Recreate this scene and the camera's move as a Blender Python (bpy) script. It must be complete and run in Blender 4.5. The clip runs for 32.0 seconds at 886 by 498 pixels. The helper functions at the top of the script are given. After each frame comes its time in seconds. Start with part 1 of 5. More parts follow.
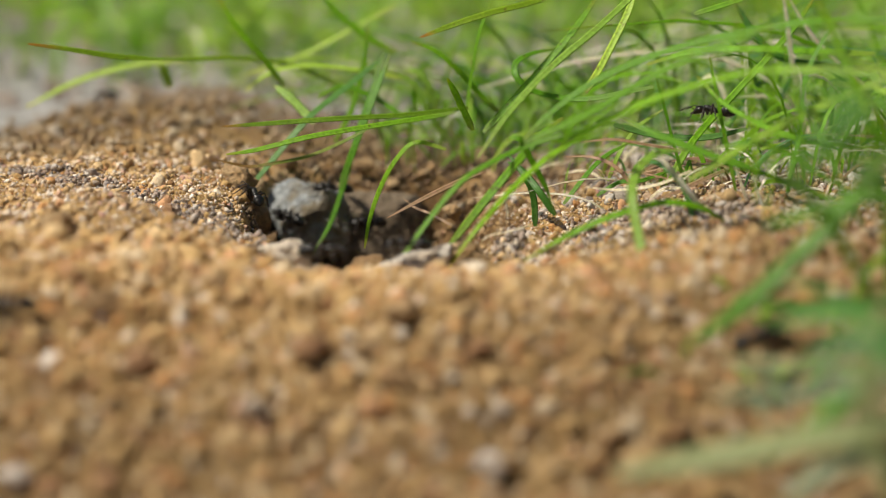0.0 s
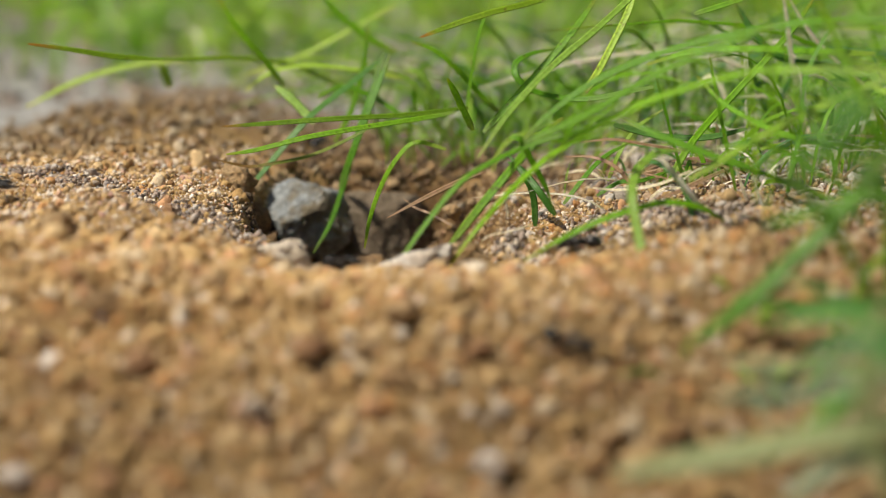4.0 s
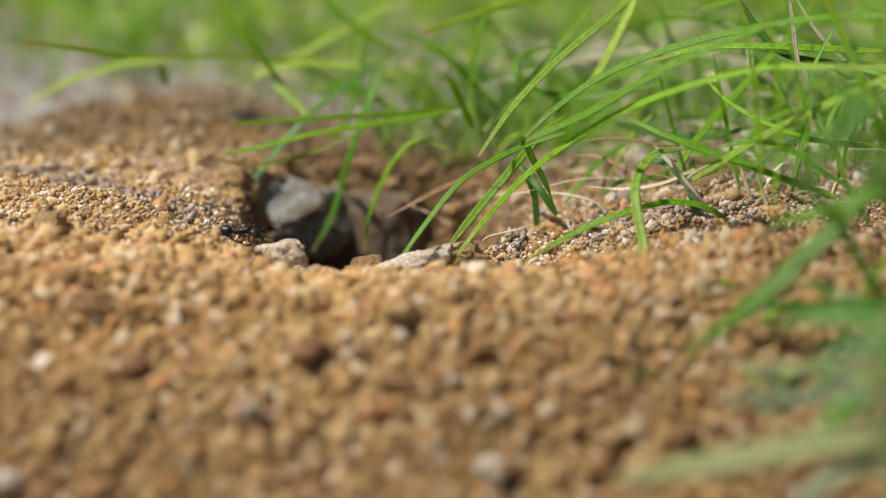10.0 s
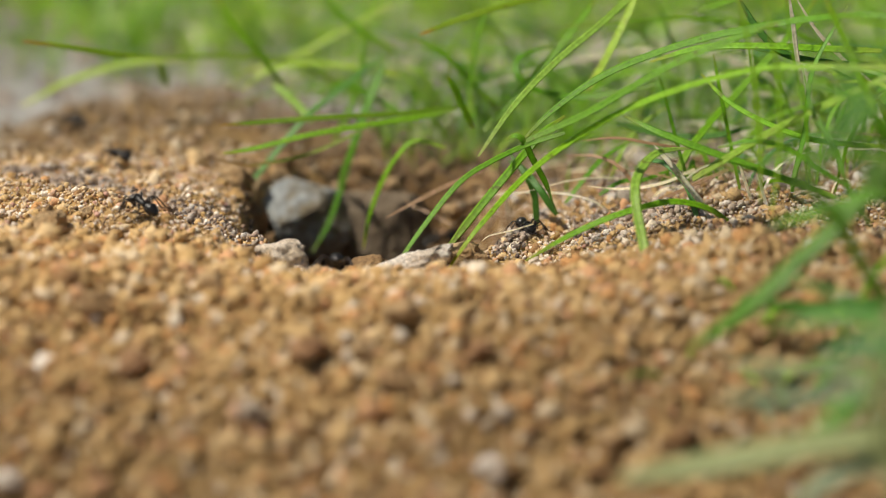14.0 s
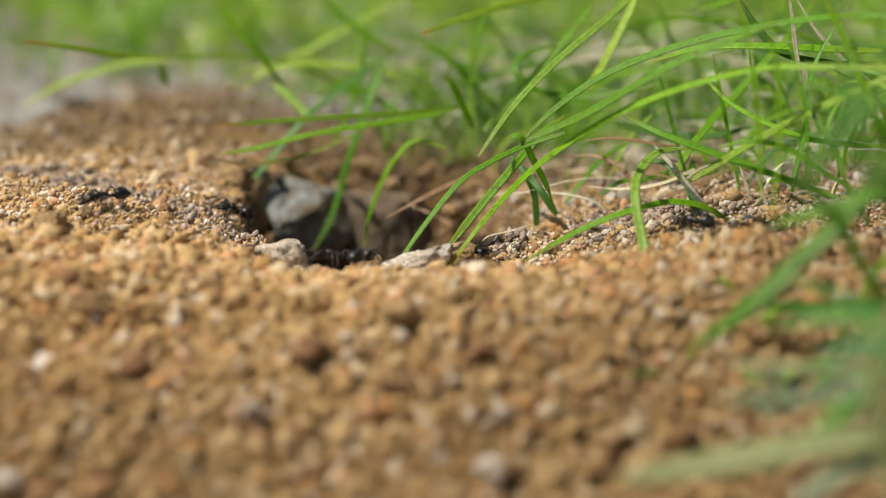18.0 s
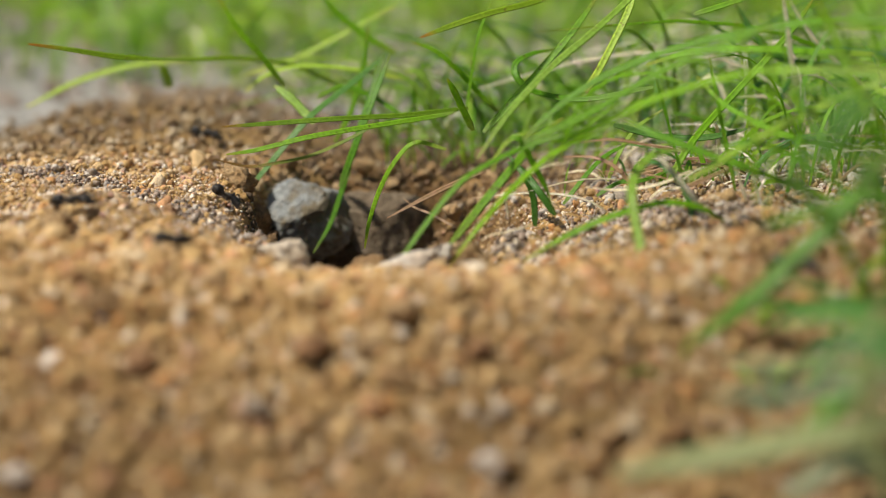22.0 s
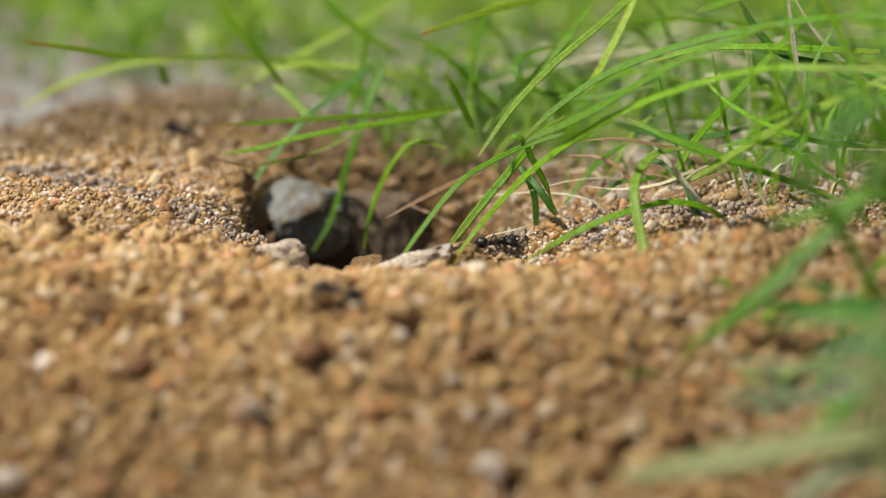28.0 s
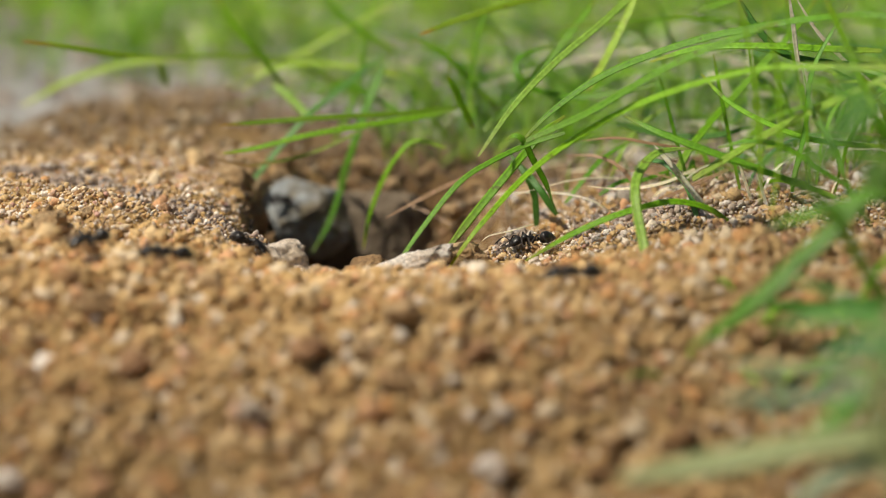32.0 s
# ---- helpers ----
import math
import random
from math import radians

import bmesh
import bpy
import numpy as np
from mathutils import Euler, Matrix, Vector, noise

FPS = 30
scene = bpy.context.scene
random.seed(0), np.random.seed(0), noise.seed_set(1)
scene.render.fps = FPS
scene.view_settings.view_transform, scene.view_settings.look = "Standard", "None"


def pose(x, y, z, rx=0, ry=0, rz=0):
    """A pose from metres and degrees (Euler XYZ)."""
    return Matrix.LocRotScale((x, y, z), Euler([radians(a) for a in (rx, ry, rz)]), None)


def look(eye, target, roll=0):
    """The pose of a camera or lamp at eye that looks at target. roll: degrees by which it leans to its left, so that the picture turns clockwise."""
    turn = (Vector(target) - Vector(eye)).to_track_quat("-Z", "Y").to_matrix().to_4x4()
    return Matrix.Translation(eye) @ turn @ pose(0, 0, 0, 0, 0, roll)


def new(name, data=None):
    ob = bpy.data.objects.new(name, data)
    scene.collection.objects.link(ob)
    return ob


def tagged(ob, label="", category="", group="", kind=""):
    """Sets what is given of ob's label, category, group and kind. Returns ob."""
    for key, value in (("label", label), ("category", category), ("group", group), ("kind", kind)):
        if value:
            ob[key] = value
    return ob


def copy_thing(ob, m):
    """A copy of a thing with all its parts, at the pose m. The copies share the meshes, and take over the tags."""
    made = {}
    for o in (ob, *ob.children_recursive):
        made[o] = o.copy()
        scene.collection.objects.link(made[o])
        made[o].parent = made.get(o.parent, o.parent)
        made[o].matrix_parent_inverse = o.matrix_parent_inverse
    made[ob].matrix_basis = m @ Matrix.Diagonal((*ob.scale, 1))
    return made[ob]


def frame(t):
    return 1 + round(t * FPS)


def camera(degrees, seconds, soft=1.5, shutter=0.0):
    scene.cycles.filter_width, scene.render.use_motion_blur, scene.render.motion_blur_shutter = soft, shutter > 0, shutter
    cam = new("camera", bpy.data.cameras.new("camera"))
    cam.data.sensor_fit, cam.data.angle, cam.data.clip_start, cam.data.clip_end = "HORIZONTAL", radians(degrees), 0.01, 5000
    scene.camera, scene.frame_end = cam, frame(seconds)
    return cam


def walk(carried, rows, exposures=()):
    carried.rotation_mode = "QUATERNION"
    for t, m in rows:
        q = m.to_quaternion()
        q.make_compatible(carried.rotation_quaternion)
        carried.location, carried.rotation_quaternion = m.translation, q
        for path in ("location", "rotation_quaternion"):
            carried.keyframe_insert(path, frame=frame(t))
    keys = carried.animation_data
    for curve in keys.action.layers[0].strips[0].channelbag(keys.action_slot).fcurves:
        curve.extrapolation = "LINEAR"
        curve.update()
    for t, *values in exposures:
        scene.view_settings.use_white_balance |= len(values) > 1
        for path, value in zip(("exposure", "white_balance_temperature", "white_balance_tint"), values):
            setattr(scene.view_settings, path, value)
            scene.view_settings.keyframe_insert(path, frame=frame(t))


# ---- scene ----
cam = camera(30, 32.0, soft=0.95, shutter=0.35)
cam.data.dof.use_dof = True
cam.data.dof.aperture_fstop = 8.5

TILT = math.atan(0.202)
FORWARD = Vector((0, math.cos(TILT), -math.sin(TILT)))
REST = Vector((0, 0, 0.054))


def station(slide):
    """The camera's pose, slid along its line of sight by so many millimetres."""
    eye = REST + FORWARD * slide * 0.001
    return look(eye, eye + FORWARD)


walk(cam, [(t, station(s)) for t, s in ((0.0, -4.0), (7.0, -4.0), (7.8, -3.8), (9.0, -1.0), (9.8, 0.0), (19.4, 0.0), (20.3, -1.3), (21.5, -4.0), (22.4, -4.6), (23.5, -6.2), (27.0, -6.2), (27.5, -5.0), (28.0, -1.0), (28.4, 0.0), (32.0, 0.0))], exposures=[(0.0, 0.04), (32.0, 0.04)])

# the focus is pulled between the rim of the pit and its back wall
focus_point = new("focus_point")
cam.data.dof.focus_object = focus_point
FOCUS = ((0.0, 295), (7.0, 295), (7.8, 293), (9.0, 277), (9.8, 272), (19.4, 272), (20.3, 277), (21.5, 296), (22.4, 301), (23.5, 311), (27.0, 311), (27.5, 303), (28.0, 277), (28.4, 272), (32.0, 272))
walk(focus_point, [(t, Matrix.Translation(REST + FORWARD * d * 0.001)) for t, d in FOCUS])

# ---- light: a hazy high sun from behind and left of the pit, and the sky ----
SUN_FROM = Vector((-0.50, -0.12, 0.82)).normalized()
world = bpy.data.worlds.new("world")
scene.world = world
world.use_nodes = True
sky = world.node_tree.nodes.new("ShaderNodeTexSky")
sky.sky_type, sky.sun_disc = "NISHITA", False
sky.sun_elevation = math.asin(SUN_FROM.z)
sky.sun_rotation = math.atan2(SUN_FROM.x, SUN_FROM.y)
sky.dust_density = 3.0
world.node_tree.nodes["Background"].inputs[1].default_value = 0.053
world.node_tree.links.new(sky.outputs[0], world.node_tree.nodes["Background"].inputs[0])
sun = new("sun", bpy.data.lights.new("sun", "SUN"))
sun.data.energy, sun.data.angle, sun.data.color = 4.85, radians(2.5), (1.0, 0.92, 0.78)
sun.matrix_world = look(SUN_FROM * 2, (0, 0, 0))


# ---- materials ----
def material(name, rough_value=0.8, metal=0.0):
    m = bpy.data.materials.new(name)
    m.use_nodes = True
    b = m.node_tree.nodes["Principled BSDF"]
    b.inputs["Roughness"].default_value, b.inputs["Metallic"].default_value = rough_value, metal
    return m, m.node_tree.nodes, m.node_tree.links, b


def ramp(nodes, stops, interpolation="LINEAR"):
    r = nodes.new("ShaderNodeValToRGB")
    r.color_ramp.interpolation = interpolation
    while len(r.color_ramp.elements) < len(stops):
        r.color_ramp.elements.new(0.5)
    for e, (p, c) in zip(r.color_ramp.elements, stops):
        e.position, e.color = p, (*c, 1)
    return r


def noise_node(nodes, links, coords, scale, detail=4.0, roughness=0.6):
    n = nodes.new("ShaderNodeTexNoise")
    n.inputs["Scale"].default_value, n.inputs["Detail"].default_value = scale, detail
    n.inputs["Roughness"].default_value = roughness
    links.new(coords, n.inputs["Vector"])
    return n


def mixed(nodes, links, factor, a, b, mode="MIX"):
    m = nodes.new("ShaderNodeMix")
    m.data_type, m.blend_type = "RGBA", mode
    for value, slot in ((factor, 0), (a, 6), (b, 7)):
        if isinstance(value, (int, float)):
            m.inputs[slot].default_value = value
        elif isinstance(value, tuple):
            m.inputs[slot].default_value = (*value, 1)
        else:
            links.new(value, m.inputs[slot])
    return m.outputs[2]


def bumped(nodes, links, b, height, strength, distance):
    n = nodes.new("ShaderNodeBump")
    n.inputs["Strength"].default_value, n.inputs["Distance"].default_value = strength, distance
    links.new(height, n.inputs["Height"])
    links.new(n.outputs[0], b.inputs["Normal"])


def stretch(nodes, links, value, a, b, c=0.0, d=1.0):
    n = nodes.new("ShaderNodeMapRange")
    n.interpolation_type = "SMOOTHSTEP"
    for i, v in ((1, a), (2, b), (3, c), (4, d)):
        n.inputs[i].default_value = v
    links.new(value, n.inputs[0])
    return n.outputs[0]


def sunlit_spoil_tint(nodes, links, where):
    """Dry, pale soil lately thrown out round the pit, its sunlit rim painted brighter; older, browner soil further off.
    """
    off = nodes.new("ShaderNodeVectorMath")
    off.operation = "DISTANCE"
    off.inputs[1].default_value = (-0.040, 0.275, 0.0)
    links.new(where, off.inputs[0])
    n = noise_node(nodes, links, where, 45, 3)
    ring = nodes.new("ShaderNodeMath")
    ring.operation = "MULTIPLY_ADD"
    ring.inputs[1].default_value = 0.05
    links.new(n.outputs[0], ring.inputs[0])
    links.new(off.outputs["Value"], ring.inputs[2])
    # the lighter tone also puts the strong sun on the rim into the colour
    return mixed(nodes, links, stretch(nodes, links, ring.outputs[0], 0.070, 0.125), (1.30, 1.29, 1.27), (0.80, 0.79, 0.775))


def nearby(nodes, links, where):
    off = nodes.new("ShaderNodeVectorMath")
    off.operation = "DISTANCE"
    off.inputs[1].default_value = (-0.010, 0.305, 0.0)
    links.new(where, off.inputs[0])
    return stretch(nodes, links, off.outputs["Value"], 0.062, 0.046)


def soil_material():
    m, nodes, links, b = material("soil", 0.95)
    where = nodes.new("ShaderNodeNewGeometry").outputs["Position"]
    fine = noise_node(nodes, links, where, 900, 5, 0.7)
    tone = ramp(nodes, [(0.25, (0.11, 0.066, 0.024)), (0.42, (0.31, 0.195, 0.072)), (0.58, (0.47, 0.315, 0.125)), (0.75, (0.61, 0.46, 0.25))])
    links.new(fine.outputs[0], tone.inputs[0])
    patch = noise_node(nodes, links, where, 130, 3)
    col = mixed(nodes, links, stretch(nodes, links, patch.outputs[0], 0.40, 0.70, 0.0, 0.5), tone.outputs[0], (0.40, 0.23, 0.09))
    col = mixed(nodes, links, 1.0, col, sunlit_spoil_tint(nodes, links, where), "MULTIPLY")
    # the pit's shade is put into the soil colour, dark brown below the rim
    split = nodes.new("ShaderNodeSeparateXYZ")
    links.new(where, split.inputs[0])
    pit_level = nodes.new("ShaderNodeMath")
    pit_level.operation = "MULTIPLY_ADD"
    pit_level.inputs[1].default_value = 0.012
    links.new(patch.outputs[0], pit_level.inputs[0])
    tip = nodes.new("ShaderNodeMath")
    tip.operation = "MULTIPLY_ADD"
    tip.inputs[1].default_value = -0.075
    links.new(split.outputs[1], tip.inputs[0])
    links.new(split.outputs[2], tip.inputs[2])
    links.new(tip.outputs[0], pit_level.inputs[2])
    shaded_soil = mixed(nodes, links, 1.0, tone.outputs[0], (0.58, 0.50, 0.48), "MULTIPLY")
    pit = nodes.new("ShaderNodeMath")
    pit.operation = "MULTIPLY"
    links.new(stretch(nodes, links, pit_level.outputs[0], -0.0165, -0.0205), pit.inputs[0])
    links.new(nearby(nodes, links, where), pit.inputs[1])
    col = mixed(nodes, links, pit.outputs[0], col, shaded_soil)
    # bare grey grit beyond the dug soil
    wide = noise_node(nodes, links, where, 2.6, 7)
    grit = noise_node(nodes, links, where, 300, 4)
    grey = ramp(nodes, [(0.3, (0.17, 0.16, 0.14)), (0.5, (0.40, 0.39, 0.36)), (0.7, (0.66, 0.66, 0.64))])
    links.new(grit.outputs[0], grey.inputs[0])
    lean = nodes.new("ShaderNodeMath")
    lean.operation = "MULTIPLY_ADD"
    lean.inputs[1].default_value = 0.35
    links.new(split.outputs[0], lean.inputs[0])
    links.new(split.outputs[1], lean.inputs[2])
    right = nodes.new("ShaderNodeMath")
    right.operation = "MAXIMUM"
    right.inputs[1].default_value = 0.0
    links.new(split.outputs[0], right.inputs[0])
    more = nodes.new("ShaderNodeMath")
    more.operation = "MULTIPLY_ADD"
    more.inputs[1].default_value = 0.7
    links.new(right.outputs[0], more.inputs[0])
    links.new(lean.outputs[0], more.inputs[2])
    ragged = nodes.new("ShaderNodeMath")
    ragged.operation = "MULTIPLY_ADD"
    ragged.inputs[1].default_value = 0.09
    links.new(noise_node(nodes, links, where, 28, 4).outputs[0], ragged.inputs[0])
    west = nodes.new("ShaderNodeMath")
    west.operation = "MULTIPLY_ADD"
    west.inputs[1].default_value, west.inputs[2].default_value = -3.5, -0.30
    links.new(split.outputs[0], west.inputs[0])
    beyond = nodes.new("ShaderNodeMath")
    beyond.operation = "MAXIMUM"
    beyond.inputs[1].default_value = 0.0
    links.new(west.outputs[0], beyond.inputs[0])
    total = nodes.new("ShaderNodeMath")
    links.new(more.outputs[0], total.inputs[0])
    links.new(beyond.outputs[0], total.inputs[1])
    links.new(total.outputs[0], ragged.inputs[2])
    col = mixed(nodes, links, stretch(nodes, links, ragged.outputs[0], 0.405, 0.46), col, grey.outputs[0])
    # past the nest the ground is grit and worn turf all round
    off = nodes.new("ShaderNodeVectorMath")
    off.operation = "DISTANCE"
    off.inputs[1].default_value = (0.0, 0.27, 0.0)
    links.new(where, off.inputs[0])
    rim = nodes.new("ShaderNodeMath")
    rim.operation = "MULTIPLY_ADD"
    rim.inputs[1].default_value = 0.35
    links.new(noise_node(nodes, links, where, 14, 4).outputs[0], rim.inputs[0])
    links.new(off.outputs["Value"], rim.inputs[2])
    green = noise_node(nodes, links, where, 60, 5)
    leaf = ramp(nodes, [(0.3, (0.05, 0.08, 0.02)), (0.5, (0.09, 0.14, 0.035)), (0.7, (0.19, 0.20, 0.08))])
    links.new(green.outputs[0], leaf.inputs[0])
    worn = mixed(nodes, links, stretch(nodes, links, wide.outputs[0], 0.40, 0.58), grey.outputs[0], leaf.outputs[0])
    col = mixed(nodes, links, stretch(nodes, links, rim.outputs[0], 0.42, 0.95), col, worn)
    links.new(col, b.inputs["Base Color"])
    bumped(nodes, links, b, fine.outputs[0], 1.0, 0.0014)
    return m


def grain_material(name, stops, scale=3000, sunlit_spoil=True):
    m, nodes, links, b = material(name, 0.78)
    geo = nodes.new("ShaderNodeNewGeometry")
    kinds = ramp(nodes, stops, "CONSTANT")
    links.new(geo.outputs["Random Per Island"], kinds.inputs[0])
    fine = noise_node(nodes, links, geo.outputs["Position"], scale, 5, 0.75)
    col = mixed(nodes, links, 1.0, kinds.outputs[0], stretch_grey(nodes, links, fine.outputs[0]), "MULTIPLY")
    if sunlit_spoil:
        col = mixed(nodes, links, 1.0, col, sunlit_spoil_tint(nodes, links, geo.outputs["Position"]), "MULTIPLY")
    links.new(col, b.inputs["Base Color"])
    bumped(nodes, links, b, fine.outputs[0], 0.9, 0.00032)
    return m


def stretch_grey(nodes, links, value):
    r = ramp(nodes, [(0.25, (0.40, 0.36, 0.32)), (0.5, (0.95, 0.93, 0.90)), (0.75, (1.45, 1.42, 1.36))])
    links.new(value, r.inputs[0])
    return r.outputs[0]


def stone_material(name, base, second, scale=1500, rough_value=0.9):
    m, nodes, links, b = material(name, rough_value)
    spot = nodes.new("ShaderNodeTexCoord").outputs["Object"]
    n = noise_node(nodes, links, spot, scale, 5, 0.65)
    big = noise_node(nodes, links, spot, scale * 0.22, 3)
    col = mixed(nodes, links, stretch(nodes, links, big.outputs[0], 0.38, 0.62), base, second)
    col = mixed(nodes, links, 1.0, col, stretch_grey(nodes, links, n.outputs[0]), "MULTIPLY")
    links.new(col, b.inputs["Base Color"])
    bumped(nodes, links, b, n.outputs[0], 1.0, 0.0012)
    return m


def blade_material(name, base, middle, tip, glow=0.4, speck=(0.5, 0.5, 0.2), streak=0.32, vary=1.0, fade=0.86):
    """Leaf of grass: colour runs from base to tip, with ribs, specks and light coming through."""
    m, nodes, links, b = material(name, 0.4)
    along = nodes.new("ShaderNodeAttribute")
    along.attribute_name = "along"
    run = ramp(nodes, [(0.0, base), (0.25, middle), (fade, middle), (0.5 * fade + 0.54, tip)])
    links.new(along.outputs["Fac"], run.inputs[0])
    geo = nodes.new("ShaderNodeNewGeometry")
    info = nodes.new("ShaderNodeObjectInfo")
    n = noise_node(nodes, links, geo.outputs["Position"], 420, 4)
    both = nodes.new("ShaderNodeMath")
    both.operation = "ADD"
    links.new(geo.outputs["Random Per Island"], both.inputs[0])
    links.new(info.outputs["Random"], both.inputs[1])
    wrap = nodes.new("ShaderNodeMath")
    wrap.operation = "FRACT"
    links.new(both.outputs[0], wrap.inputs[0])
    tones = [(0.0, (0.66, 0.80, 0.72)), (0.35, (0.92, 0.95, 1.0)), (0.75, (1.25, 1.10, 0.85)), (1.0, (1.5, 1.35, 1.0))]
    tint = ramp(nodes, [(q, tuple(1 + (v - 1) * vary for v in c)) for q, c in tones])
    links.new(wrap.outputs[0], tint.inputs[0])
    col = mixed(nodes, links, 1.0, run.outputs[0], tint.outputs[0], "MULTIPLY")
    across = nodes.new("ShaderNodeAttribute")
    across.attribute_name = "across"
    rib = nodes.new("ShaderNodeTexWave")
    rib.inputs["Scale"].default_value, rib.inputs["Distortion"].default_value = 1.6, 0.0
    pack = nodes.new("ShaderNodeCombineXYZ")
    links.new(across.outputs["Fac"], pack.inputs[0])
    links.new(pack.outputs[0], rib.inputs["Vector"])
    # pale ribs, strengthened in colour to imitate a specular streak and lit edges
    col = mixed(nodes, links, stretch(nodes, links, rib.outputs["Fac"], 0.5, 1.0, 0.0, streak), col, tuple(min(1, v * 1.7) for v in middle))
    col = mixed(nodes, links, stretch(nodes, links, n.outputs[0], 0.66, 0.76, 0.0, 0.5), col, speck)
    fleck = noise_node(nodes, links, geo.outputs["Position"], 1500, 3, 0.7)
    shade = ramp(nodes, [(0.32, (0.74, 0.78, 0.76)), (0.5, (1.0, 1.0, 1.0)), (0.68, (1.25, 1.2, 1.6))])
    links.new(fleck.outputs[0], shade.inputs[0])
    col = mixed(nodes, links, 1.0, col, shade.outputs[0], "MULTIPLY")
    spots = noise_node(nodes, links, geo.outputs["Position"], 780, 2)
    col = mixed(nodes, links, stretch(nodes, links, spots.outputs[0], 0.64, 0.70, 0.0, 0.55), col, (0.16, 0.09, 0.03))
    links.new(col, b.inputs["Base Color"])
    b.inputs["Specular IOR Level"].default_value = 0.5
    bumped(nodes, links, b, rib.outputs["Fac"], 0.25, 0.0002)
    through_light = nodes.new("ShaderNodeBsdfTranslucent")
    links.new(mixed(nodes, links, 1.0, col, (1.3, 1.25, 0.5), "MULTIPLY"), through_light.inputs[0])
    mix = nodes.new("ShaderNodeMixShader")
    mix.inputs[0].default_value = glow
    links.new(b.outputs[0], mix.inputs[1])
    links.new(through_light.outputs[0], mix.inputs[2])
    links.new(mix.outputs[0], nodes["Material Output"].inputs[0])
    return m


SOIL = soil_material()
GRAIN = grain_material("soil_grain", [(0.0, (0.49, 0.325, 0.135)), (0.20, (0.57, 0.395, 0.185)), (0.38, (0.40, 0.25, 0.095)), (0.54, (0.63, 0.46, 0.245)), (0.66, (0.54, 0.29, 0.11)),
                                      (0.73, (0.30, 0.17, 0.07)), (0.83, (0.66, 0.54, 0.37)), (0.90, (0.58, 0.33, 0.17)), (0.96, (0.72, 0.64, 0.52))])
MOUND = grain_material("mound_grain", [(0.0, (0.38, 0.265, 0.13)), (0.18, (0.44, 0.33, 0.19)), (0.36, (0.30, 0.20, 0.095)), (0.50, (0.50, 0.41, 0.28)), (0.60, (0.36, 0.23, 0.11)), (0.72, (0.20, 0.13, 0.065)), (0.82, (0.54, 0.46, 0.36)), (0.92, (0.42, 0.28, 0.18)), (0.98, (0.66, 0.62, 0.56))])
MINERAL = grain_material("mineral_grain", [(0.0, (0.50, 0.35, 0.17)), (0.16, (0.62, 0.47, 0.29)), (0.32, (0.40, 0.27, 0.13)), (0.42, (0.62, 0.53, 0.44)), (0.55, (0.76, 0.68, 0.58)),
                                           (0.66, (0.44, 0.34, 0.25)), (0.76, (0.58, 0.38, 0.26)), (0.84, (0.26, 0.18, 0.12)), (0.90, (0.82, 0.77, 0.70)), (0.97, (0.50, 0.30, 0.24))], 2600)
# soil grains darkened in colour to carry the shade of the pit
SHADED_GRAIN = grain_material("humus_grain", [(0.0, (0.17, 0.11, 0.055)), (0.3, (0.22, 0.14, 0.07)), (0.55, (0.12, 0.08, 0.045)), (0.75, (0.32, 0.21, 0.11)), (0.9, (0.42, 0.30, 0.17))], sunlit_spoil=False)
GRIT = grain_material("fine_grit", [(0.0, (0.44, 0.36, 0.29)), (0.18, (0.58, 0.51, 0.45)), (0.34, (0.28, 0.21, 0.16)), (0.46, (0.46, 0.34, 0.27)), (0.58, (0.17, 0.13, 0.11)), (0.70, (0.72, 0.66, 0.60)), (0.80, (0.40, 0.36, 0.33)), (0.90, (0.50, 0.40, 0.33))], sunlit_spoil=False)
CHIP = grain_material("stone_chip", [(0.0, (0.35, 0.31, 0.26)), (0.2, (0.55, 0.51, 0.46)), (0.38, (0.27, 0.24, 0.21)), (0.52, (0.42, 0.30, 0.20)), (0.64, (0.56, 0.52, 0.48)), (0.74, (0.20, 0.16, 0.13)), (0.88, (0.48, 0.42, 0.38))], 1600, sunlit_spoil=False)
PALE_STONE = stone_material("pale_stone", (0.72, 0.64, 0.53), (0.55, 0.45, 0.34))
WHITE_STONE = stone_material("white_stone", (0.88, 0.82, 0.74), (0.76, 0.66, 0.55))
BUFF_STONE = stone_material("buff_stone", (0.86, 0.76, 0.64), (0.72, 0.60, 0.45))
TAN_STONE = stone_material("tan_stone", (0.60, 0.43, 0.24), (0.48, 0.31, 0.15))
BROWN_STONE = stone_material("brown_stone", (0.32, 0.20, 0.095), (0.40, 0.25, 0.115))
RED_STONE = stone_material("red_stone", (0.48, 0.29, 0.15), (0.40, 0.22, 0.11))
GREY_STONE = stone_material("grey_stone", (0.33, 0.36, 0.38), (0.18, 0.15, 0.10), 800)
DULL_STONE = stone_material("dull_stone", (0.21, 0.165, 0.115), (0.13, 0.095, 0.06), 700)
GREEN = blade_material("green_blade", (0.240, 0.359, 0.050), (0.179, 0.419, 0.014), (0.259, 0.320, 0.030), 0.5)
LIME = blade_material("lime_blade", (0.334, 0.459, 0.118), (0.254, 0.509, 0.023), (0.379, 0.440, 0.040), 0.55)
PALE = blade_material("pale_blade", (0.408, 0.490, 0.143), (0.347, 0.542, 0.071), (0.449, 0.511, 0.143), 0.5)
DEEP = blade_material("deep_blade", (0.111, 0.212, 0.034), (0.102, 0.264, 0.030), (0.136, 0.255, 0.034), 0.45)
TEAL = blade_material("bluish_blade", (0.156, 0.320, 0.098), (0.139, 0.344, 0.094), (0.164, 0.336, 0.098), 0.5)
SAGE = blade_material("sage_blade", (0.258, 0.310, 0.172), (0.249, 0.318, 0.172), (0.275, 0.327, 0.189), 0.35)
